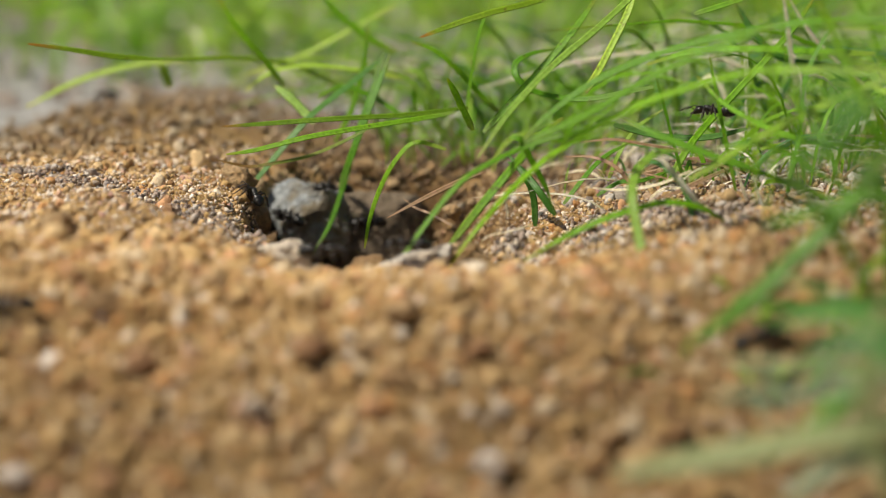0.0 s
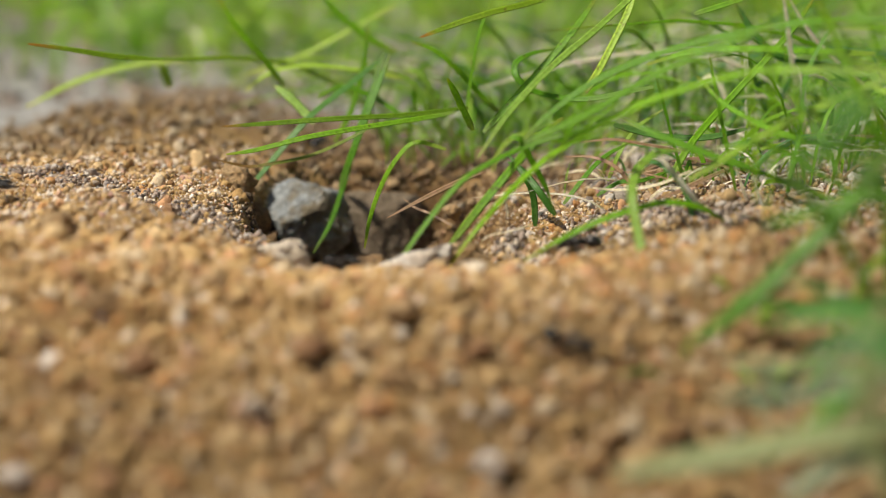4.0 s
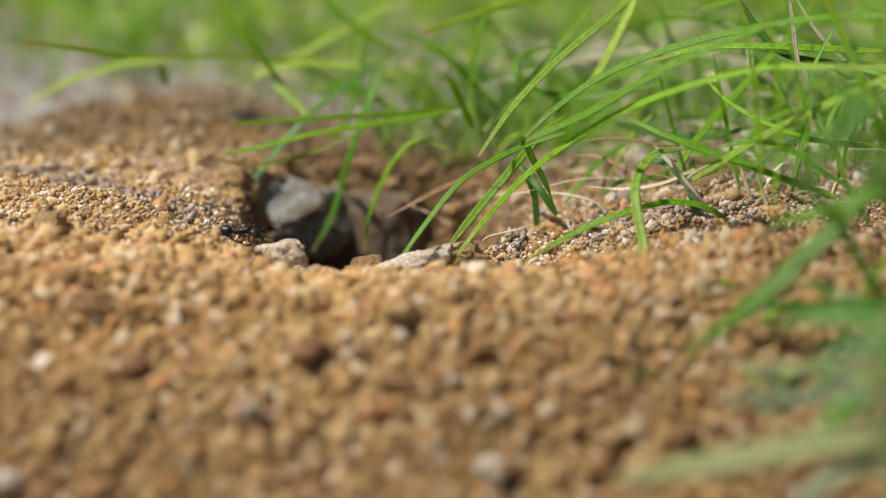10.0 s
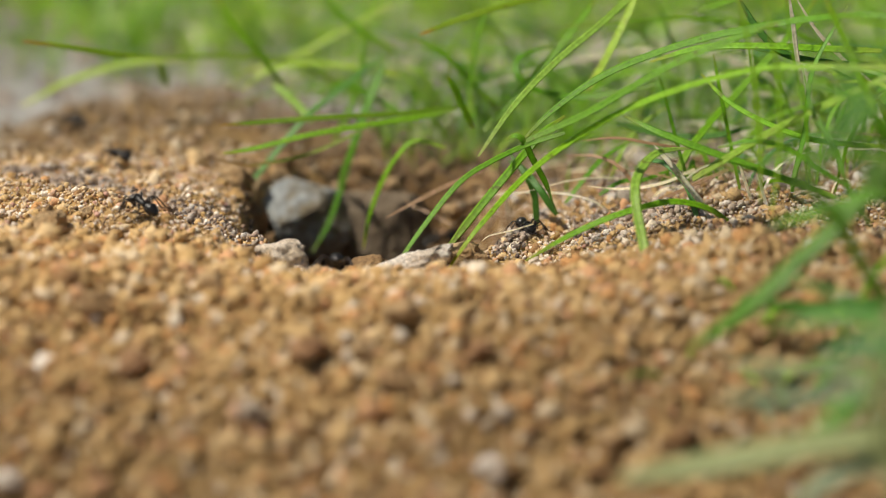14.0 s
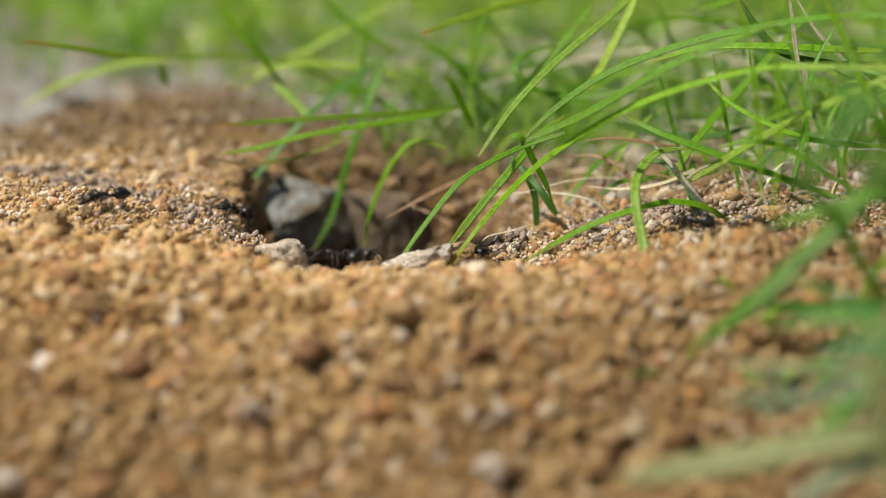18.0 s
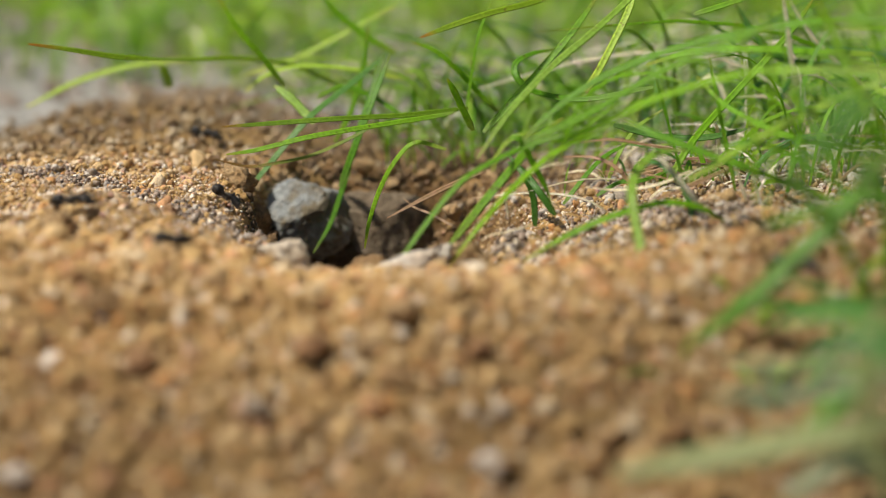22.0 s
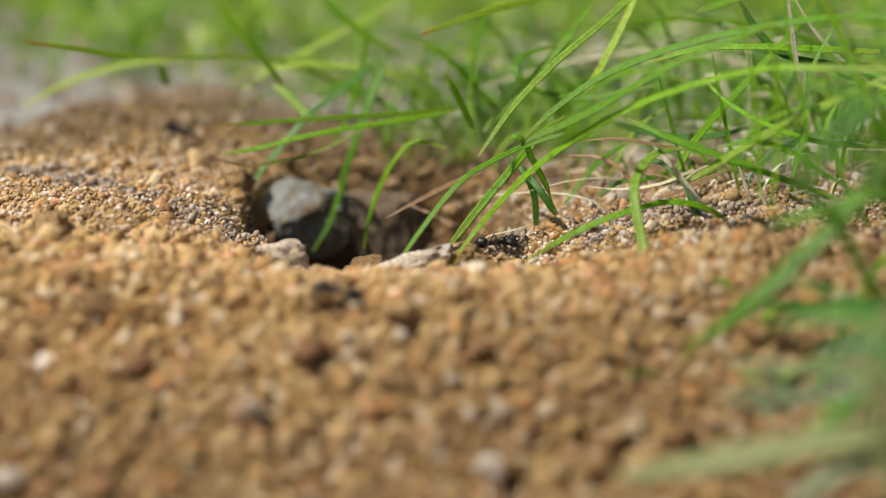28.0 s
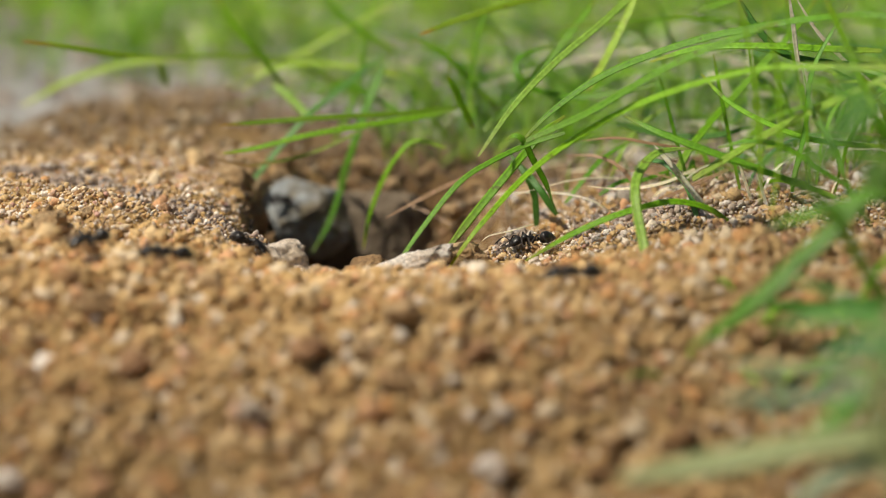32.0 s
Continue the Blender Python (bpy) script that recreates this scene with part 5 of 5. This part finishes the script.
crawl((0.0, 81.5, 205.1), (5.4, 81.5, 205.1), (5.7, 40.1, 213.2), (5.9, 29.7, 217.7), (6.0, 26.7, 220.2), (6.2, 19.6, 246.7, -0.8), (6.5, 7.6, 264.8), (7.0, -11.0, 268.1))
crawl((0.0, 96.6, 165.5), (5.2, 96.6, 165.5), (5.7, 29.9, 211.1), (6.0, 22.5, 212.7), (6.2, 8.1, 213.2), (6.5, 12.5, 196.4), (7.0, 7.2, 212.5), (7.2, 3.2, 214.7), (7.5, 2.3, 217.2), (7.8, -1.6, 214.3), (8.0, -18.4, 215.8), (8.3, -26.1, 214.5), (8.6, -24.8, 223.4), (9.0, -15.2, 270.0))
crawl((0.0, 95.6, 186.5), (6.2, 95.6, 186.5), (6.6, 16.7, 204.9), (7.0, 15.8, 203.0), (7.5, 12.7, 220.2), (7.8, 15.4, 263.1), (8.0, 8.3, 265.5), (8.2, 11.2, 309.5), (8.9, -2.9, 272.4))
crawl((0.0, -11.8, 269.2), (8.2, 4.0, 282.0), (8.5, 11.4, 266.7), (8.8, 15.0, 258.3), (9.0, 19.2, 249.2, -0.4), (9.2, 19.7, 211.3), (9.5, 27.4, 199.1), (10.2, 89.9, 130.2))
crawl((0.0, -32.0, 292.0), (10.2, -32.0, 292.0), (10.5, -29.3, 264.1), (10.8, -40.6, 274.7), (11.0, -46.8, 279.8), (11.2, -52.5, 281.0), (11.5, -52.8, 281.1), (11.8, -48.1, 279.2), (12.0, -42.1, 274.2), (12.2, -31.9, 263.4), (12.6, 0.7, 273.1))
crawl((0.0, 95.7, 181.5), (9.8, 95.7, 181.5), (10.5, 44.2, 206.0), (10.8, 37.8, 211.2), (11.0, 31.7, 214.5), (11.2, 28.8, 225.2), (11.5, 25.3, 257.2), (11.8, 18.2, 267.0), (12.0, 16.7, 266.5), (12.2, 14.3, 267.5), (12.5, 11.4, 269.5), (12.8, 11.8, 271.0), (13.0, 14.3, 274.6), (13.5, 10.9, 310.3), (13.8, 12.3, 306.1), (14.0, 14.3, 275.2), (14.2, 16.6, 274.2), (14.5, 18.3, 274.8), (15.5, 28.4, 269.6), (16.5, 36.0, 260.3), (16.8, 38.9, 253.2), (17.0, 39.3, 247.7), (17.2, 40.0, 242.4), (17.5, 43.2, 239.1), (17.8, 42.4, 251.8), (18.0, 39.1, 252.2), (18.2, 45.6, 255.0), (18.5, 48.0, 261.8), (18.8, 47.8, 263.8), (19.0, 46.9, 255.6), (19.2, 41.9, 254.4), (19.5, 34.4, 258.0), (19.8, 20.1, 274.2), (20.0, 12.1, 306.3), (20.2, 6.8, 319.3), (20.5, 9.3, 313.4), (21.0, -13.3, 268.7))
crawl((0.0, 95.7, 152.2), (10.5, 95.7, 152.2), (11.0, 28.5, 194.3), (11.5, 3.2, 203.5), (11.8, -9.4, 215.7), (12.0, -18.1, 247.4, -0.7), (12.5, -15.5, 270.0))
crawl((0.0, 86.8, 185.0), (11.4, 86.8, 185.0), (12.0, 44.9, 206.0), (12.2, 40.0, 211.8), (12.5, 20.4, 222.6), (12.8, 6.6, 221.5), (13.0, 8.8, 254.1), (13.2, 9.3, 258.7), (13.8, -4.8, 269.8))
crawl((0.0, -16.3, 273.9), (11.0, 4.0, 284.0), (11.5, 11.0, 270.5), (12.0, 11.3, 266.9), (12.2, 9.1, 315.2), (12.5, 10.1, 312.9), (13.0, 9.7, 315.1), (13.2, 10.1, 313.5), (13.5, 6.8, 320.1), (13.8, -0.0, 252.9, 2.6), (14.0, -0.7, 323.6), (14.2, -9.2, 251.8, 2.2), (14.7, -12.5, 280.0))
crawl((0.0, 97.6, 155.1), (12.4, 97.6, 155.1), (13.0, 19.5, 204.2), (13.2, 8.5, 214.5), (13.5, -15.8, 245.4, -1.0), (13.8, -14.8, 274.4))
crawl((0.0, -3.1, 272.9), (13.0, -30.5, 290.0), (13.2, -37.7, 273.3), (13.5, -51.6, 297.9), (13.8, -68.4, 326.6), (14.0, -80.3, 357.4), (14.2, -103.2, 411.7), (15.0, -168.9, 434.4))
crawl((0.0, 0.8, 273.7), (13.2, -31.0, 288.0), (13.5, -36.1, 280.8), (13.8, -49.2, 286.0), (14.0, -61.5, 310.8), (14.2, -65.7, 329.2), (14.5, -66.5, 337.9), (15.5, -96.0, 423.4), (16.5, -158.8, 446.5))
crawl((0.0, -12.6, 272.9), (13.5, -31.5, 286.0), (13.8, -39.0, 251.0), (14.0, -47.6, 257.4), (14.2, -54.2, 284.6), (14.5, -71.2, 327.1), (15.0, -59.4, 306.7), (16.5, -55.6, 299.5), (16.8, -58.6, 301.0), (17.0, -61.3, 318.0), (17.2, -64.7, 334.8), (17.5, -72.3, 351.8), (17.8, -79.3, 370.3), (18.0, -87.0, 390.1), (19.0, -163.1, 446.5))
crawl((0.0, -126.6, 308.7), (16.2, -126.6, 371.7), (16.5, -68.1, 264.3), (16.8, -56.3, 244.3), (17.0, -46.9, 236.1), (17.2, -35.4, 247.9), (17.5, -31.8, 264.4), (18.0, -16.3, 273.1))
crawl((0.0, -12.5, 278.7), (17.2, -30.5, 290.0), (17.5, -37.3, 267.7), (17.8, -46.3, 276.0), (18.0, -54.2, 260.5), (18.2, -63.1, 267.3), (18.5, -70.5, 271.7), (18.8, -64.5, 267.9), (19.0, -53.6, 260.3), (19.2, -38.4, 269.5), (19.7, -2.0, 274.0))
crawl((0.0, -15.9, 271.1), (17.7, -31.0, 293.0), (18.0, -36.8, 280.8), (18.2, -40.5, 278.2), (18.5, -66.7, 335.3), (18.8, -71.1, 361.2), (19.0, -68.2, 348.2), (19.2, -67.5, 343.6), (19.5, -48.2, 312.5), (19.8, -48.8, 326.9), (20.0, -47.4, 320.4), (20.2, -44.7, 306.8), (20.5, -40.6, 279.9), (20.8, -34.8, 282.0), (21.3, -12.6, 270.5))
crawl((0.0, -171.6, 424.5), (18.0, -171.6, 424.5), (18.8, -78.6, 393.4), (19.0, -70.0, 371.5), (19.2, -62.0, 368.5), (19.5, -67.2, 357.4), (19.8, -55.7, 308.1), (20.0, -67.8, 332.9), (20.2, -75.0, 349.5), (20.5, -97.0, 391.4), (20.8, -98.0, 386.1), (21.0, -93.8, 381.8), (21.2, -78.4, 357.6), (21.5, -51.7, 317.3), (21.8, -44.1, 305.7), (22.0, -39.0, 285.8), (22.5, -12.8, 278.4))
crawl((0.0, -13.9, 268.6), (19.9, -30.5, 290.0), (20.2, -41.1, 274.1), (20.5, -51.6, 260.2), (20.8, -65.3, 269.0), (21.0, -70.7, 268.9), (21.2, -72.6, 266.6), (21.5, -136.5, 279.3), (21.7, -136.5, 279.3), (21.8, -68.8, 265.6), (22.0, -59.7, 260.7), (22.2, -44.9, 254.1), (22.5, -38.7, 250.3), (22.8, -34.7, 262.9), (23.3, -0.3, 274.8))
crawl((0.0, -152.3, 415.8), (20.6, -152.3, 415.8), (21.5, -85.6, 407.4), (21.8, -58.8, 350.7), (22.0, -49.8, 342.1), (22.2, -50.1, 342.0), (22.5, -39.8, 375.9), (22.8, -40.1, 383.8), (23.0, -45.8, 390.9), (24.0, -39.2, 379.1), (24.2, -41.5, 372.5), (24.5, -62.4, 360.0), (24.8, -56.9, 329.0), (25.0, -48.5, 293.0), (25.2, -46.2, 283.6), (25.5, -36.7, 260.2), (26.0, 0.8, 272.8))
crawl((0.0, 97.7, 202.1), (16.2, 97.7, 202.1), (16.8, 35.1, 216.8), (17.0, 33.1, 227.8), (17.2, 33.6, 232.7), (17.5, 34.3, 235.4), (17.8, 22.3, 264.7), (18.0, 8.0, 314.8), (18.5, -0.8, 275.8))
crawl((0.0, 95.3, 144.9), (16.6, 95.3, 144.9), (17.0, 37.2, 203.9), (17.5, 19.6, 218.2), (17.8, 13.9, 268.0), (18.3, -2.8, 276.9))
crawl((0.0, -8.1, 269.1), (18.8, 6.0, 262.0), (19.0, -2.3, 251.7, 1.8), (19.2, 3.6, 256.7, 1.0), (19.5, 11.9, 218.0), (20.0, 25.8, 199.6), (20.8, 99.2, 165.9))
crawl((0.0, 92.4, 198.7), (17.4, 92.4, 198.7), (18.2, 53.3, 218.5), (18.5, 54.1, 217.2), (19.2, 45.4, 213.4), (20.0, 20.8, 214.5), (20.2, 15.1, 224.6), (20.5, 12.3, 259.5), (20.8, 17.5, 276.8), (21.0, 26.6, 276.3), (21.2, 35.1, 267.6), (21.5, 34.6, 259.7), (21.8, 39.6, 241.9), (22.0, 49.3, 220.6), (22.8, 92.4, 198.7))
crawl((0.0, -13.2, 278.5), (21.2, -26.0, 276.0), (21.5, -31.4, 242.1), (21.8, -36.6, 244.6), (22.0, -41.2, 237.9), (22.2, -44.4, 226.3), (22.5, -44.4, 223.5), (22.8, -42.1, 230.7), (23.0, -40.3, 241.4), (23.2, -39.0, 243.2), (23.5, -56.1, 260.1), (23.8, -70.8, 267.9), (24.4, -129.3, 311.4))
crawl((0.0, 86.4, 179.9), (21.6, 86.4, 179.9), (22.5, 10.8, 199.2), (23.0, -5.1, 201.6), (23.5, -17.0, 210.3), (23.9, -25.1, 223.3), (24.3, -0.8, 279.1))
crawl((0.0, -10.9, 275.9), (22.8, -30.5, 290.0), (23.0, -40.0, 251.4), (23.2, -41.1, 251.0), (23.5, -45.4, 281.5), (23.8, -62.3, 292.1), (24.0, -70.4, 297.2), (24.2, -70.4, 296.4), (24.5, -61.6, 291.7), (24.8, -41.2, 275.1), (25.0, -33.1, 267.3), (25.5, -2.6, 275.7))
crawl((0.0, 81.0, 150.1), (23.0, 81.0, 150.1), (23.6, 38.5, 205.2), (24.0, 30.5, 218.3), (24.2, 24.5, 233.6), (24.5, 12.8, 265.7), (24.8, 7.7, 315.0), (25.0, 1.6, 322.6), (25.6, -2.3, 274.3))
crawl((0.0, -5.2, 276.2), (23.8, 6.0, 284.0), (24.2, 14.0, 278.5), (24.5, 24.3, 277.9), (24.8, 35.8, 263.7), (25.0, 36.2, 257.0), (25.2, 40.1, 236.4), (25.8, 53.5, 223.8), (26.6, 101.6, 228.2))
crawl((0.0, 92.4, 162.3), (23.0, 92.4, 162.3), (24.0, 0.0, 190.6), (24.5, -22.5, 211.5), (24.8, -25.5, 213.3), (25.0, -27.6, 213.8), (25.2, -31.1, 215.6), (25.5, -34.6, 233.2), (26.0, -27.1, 226.7), (26.6, -12.2, 279.1))
crawl((0.0, 0.2, 268.9), (25.7, -30.5, 290.0), (26.1, -38.6, 271.6), (26.6, -55.8, 280.5), (27.0, -67.5, 271.5), (27.4, -144.7, 280.3))
crawl((0.0, 91.4, 214.8), (25.6, 91.4, 214.8), (26.2, 36.8, 231.7), (26.7, 20.7, 261.8), (27.2, 0.5, 279.5))
crawl((0.0, -134.1, 311.5), (3.6, -134.1, 311.5), (4.1, -61.9, 265.6), (4.6, -45.3, 267.5), (5.0, -32.8, 265.2), (5.4, -5.0, 268.5))
crawl((0.0, -171.3, 448.7), (26.0, -171.3, 448.7), (27.5, -101.3, 426.7), (27.8, -73.1, 378.6), (28.0, -55.5, 342.0), (28.2, -45.7, 317.7), (28.5, -36.6, 283.8), (29.0, -0.8, 269.5))
crawl((0.0, 84.5, 179.9), (27.0, 84.5, 179.9), (27.6, 18.9, 194.8), (28.0, -14.7, 216.1), (28.2, -19.2, 224.9), (28.8, 0.4, 276.0))
crawl((0.0, -15.4, 270.0), (27.2, 4.0, 284.0), (28.0, 9.3, 264.3), (28.2, 15.4, 266.4), (28.5, 19.0, 272.7), (28.8, 26.4, 277.2), (29.0, 29.7, 283.0), (29.4, 28.2, 279.3), (29.6, 31.6, 271.8), (29.8, 38.9, 271.2), (30.0, 38.4, 271.7), (30.2, 37.3, 274.7), (30.4, 33.2, 261.2), (30.6, 37.2, 258.8), (30.8, 39.7, 243.8), (31.0, 43.5, 234.2), (31.3, 42.0, 210.9), (32.0, 93.9, 224.8))
crawl((0.0, -5.6, 274.8), (28.4, -30.5, 290.0), (28.8, -40.8, 274.3), (29.0, -40.6, 253.4), (29.2, -39.0, 251.0), (29.4, -35.6, 241.4), (29.6, -36.3, 229.6), (29.8, -40.9, 213.7), (30.1, -43.8, 204.3), (30.4, -34.3, 199.3), (30.7, -18.1, 210.6), (31.0, -20.7, 224.5), (31.4, -3.6, 279.1))
crawl((0.0, -158.5, 447.1), (27.6, -158.5, 447.1), (28.5, -79.1, 396.9), (28.8, -53.9, 342.0), (29.0, -40.6, 309.4), (29.2, -41.6, 299.6), (29.4, -43.0, 280.3), (29.6, -44.8, 274.9), (29.8, -41.2, 251.5), (30.0, -39.1, 240.5), (30.2, -37.5, 227.4), (30.4, -31.4, 219.8), (30.7, -4.7, 208.5), (31.0, -1.8, 223.8), (31.4, -13.1, 268.0))
crawl((0.0, -161.4, 434.0), (28.6, -161.4, 434.0), (29.6, -69.8, 400.7), (29.8, -55.2, 374.7), (30.0, -49.4, 345.6), (30.2, -52.9, 325.0), (30.4, -53.4, 304.1), (30.6, -51.2, 295.8), (30.8, -42.0, 277.9), (31.0, -42.8, 278.8), (31.2, -43.2, 277.7), (31.4, -43.1, 275.4), (31.6, -40.9, 263.7), (31.8, -38.1, 265.6), (32.0, -31.0, 255.5))
crawl((0.0, -0.4, 268.2), (29.2, 4.0, 282.0), (29.6, 8.6, 266.3), (29.8, 15.8, 264.4), (30.0, 25.6, 265.9), (30.2, 29.1, 260.4), (30.4, 29.2, 259.9), (30.6, 27.5, 261.4), (30.8, 25.4, 263.3), (31.0, 14.9, 269.0), (31.2, 9.1, 314.1), (31.4, 9.9, 312.1), (31.6, 12.9, 273.1), (31.8, 14.6, 263.4), (32.0, 14.2, 264.9))
crawl((0.0, -1.2, 269.4), (30.8, -25.0, 280.0), (31.0, -30.3, 262.1), (31.2, -33.1, 245.3), (31.4, -37.8, 246.2), (31.6, -46.4, 239.4), (31.8, -50.3, 231.2), (32.0, -50.6, 230.3))
crawl((0.0, -2.4, 277.4), (31.0, -23.5, 274.0), (31.4, -26.2, 260.8), (31.6, -31.6, 255.0, -0.4), (31.8, -35.7, 231.0), (32.0, -39.8, 228.6))
crawl((0.0, 102.9, 231.0), (29.0, 97.9, 166.0), (29.4, 60.4, 229.5), (29.6, 54.7, 217.5), (29.8, 55.3, 217.1), (30.0, 55.0, 214.9), (31.0, 44.6, 204.6), (31.2, 41.5, 211.5), (31.4, 39.4, 213.2), (31.6, 31.2, 218.2), (31.8, 24.3, 223.8), (32.0, 17.5, 221.8))
crawl((0.0, 94.1, 169.1), (28.4, 94.1, 169.1), (29.0, 28.4, 190.9), (29.6, 48.9, 195.2, 19.0), (30.6, 85.8, 209.9))


def turn_to(a, b, most):
    d = (b - a + 180) % 360 - 180
    return a + max(-most, min(most, d))


def motions():
    colony = [FIRST_ANT] + [copy_thing(FIRST_ANT, Matrix()) for _ in ANTS[1:]]
    for ant, (rows, start) in zip(colony, ANTS):
        legs = sorted((o for o in ant.children if o.name.startswith("leg")), key=lambda o: o.name)
        ts, xs, ys, zs = (np.array(v, float) for v in zip(*rows))
        times = [0.0]
        for a, b, k in zip(ts, ts[1:], range(len(ts))):
            if math.hypot(xs[k + 1] - xs[k], ys[k + 1] - ys[k]) > 0.3:
                n = max(1, round((b - a) / 0.1))
                times += [a + (b - a) * j / n for j in range(n + 1)]
        times = sorted({round(t, 2) for t in times + [32.0] if 0 <= t <= 32})
        place = [(np.interp(t, ts, xs), np.interp(t, ts, ys), np.interp(t, ts, zs)) for t in times]
        if start is None:
            start = next((math.degrees(math.atan2(ys[k + 1] - ys[k], xs[k + 1] - xs[k])) for k in range(len(ts) - 1) if math.hypot(xs[k + 1] - xs[k], ys[k + 1] - ys[k]) > 0.3), 0.0)
        heading, body, gait, gone = start, [], [], 0.0
        for k, t in enumerate(times):
            a, b = place[max(k - 1, 0)], place[min(k + 1, len(place) - 1)]
            if times[min(k + 1, len(times) - 1)] - times[max(k - 1, 0)] < 0.6 and math.hypot(b[0] - a[0], b[1] - a[1]) > 0.25:
                heading = turn_to(heading, math.degrees(math.atan2(0.55 * (b[1] - a[1]), b[0] - a[0])), 45)
            if k:
                gone += math.hypot(place[k][0] - place[k - 1][0], place[k][1] - place[k - 1][1])
            body.append((t, stand(place[k][0], place[k][1], heading, place[k][2])))
            gait.append((t, gone / 9.0 * 2 * math.pi))
        walk(ant, body)
        for j, leg in enumerate(legs):
            x, y, a = LEG_ROOTS[j % 3]
            s = 1 if j < 3 else -1
            beat = math.pi * ((j % 3 + (j >= 3)) % 2)
            walk(leg, [(t, pose(x * ANT, s * y * ANT, 1.18 * ANT, 0, -10 * max(0.0, math.cos(g + beat)), s * (90 - a) - s * 20 * math.sin(g + beat))) for t, g in gait])


motions()
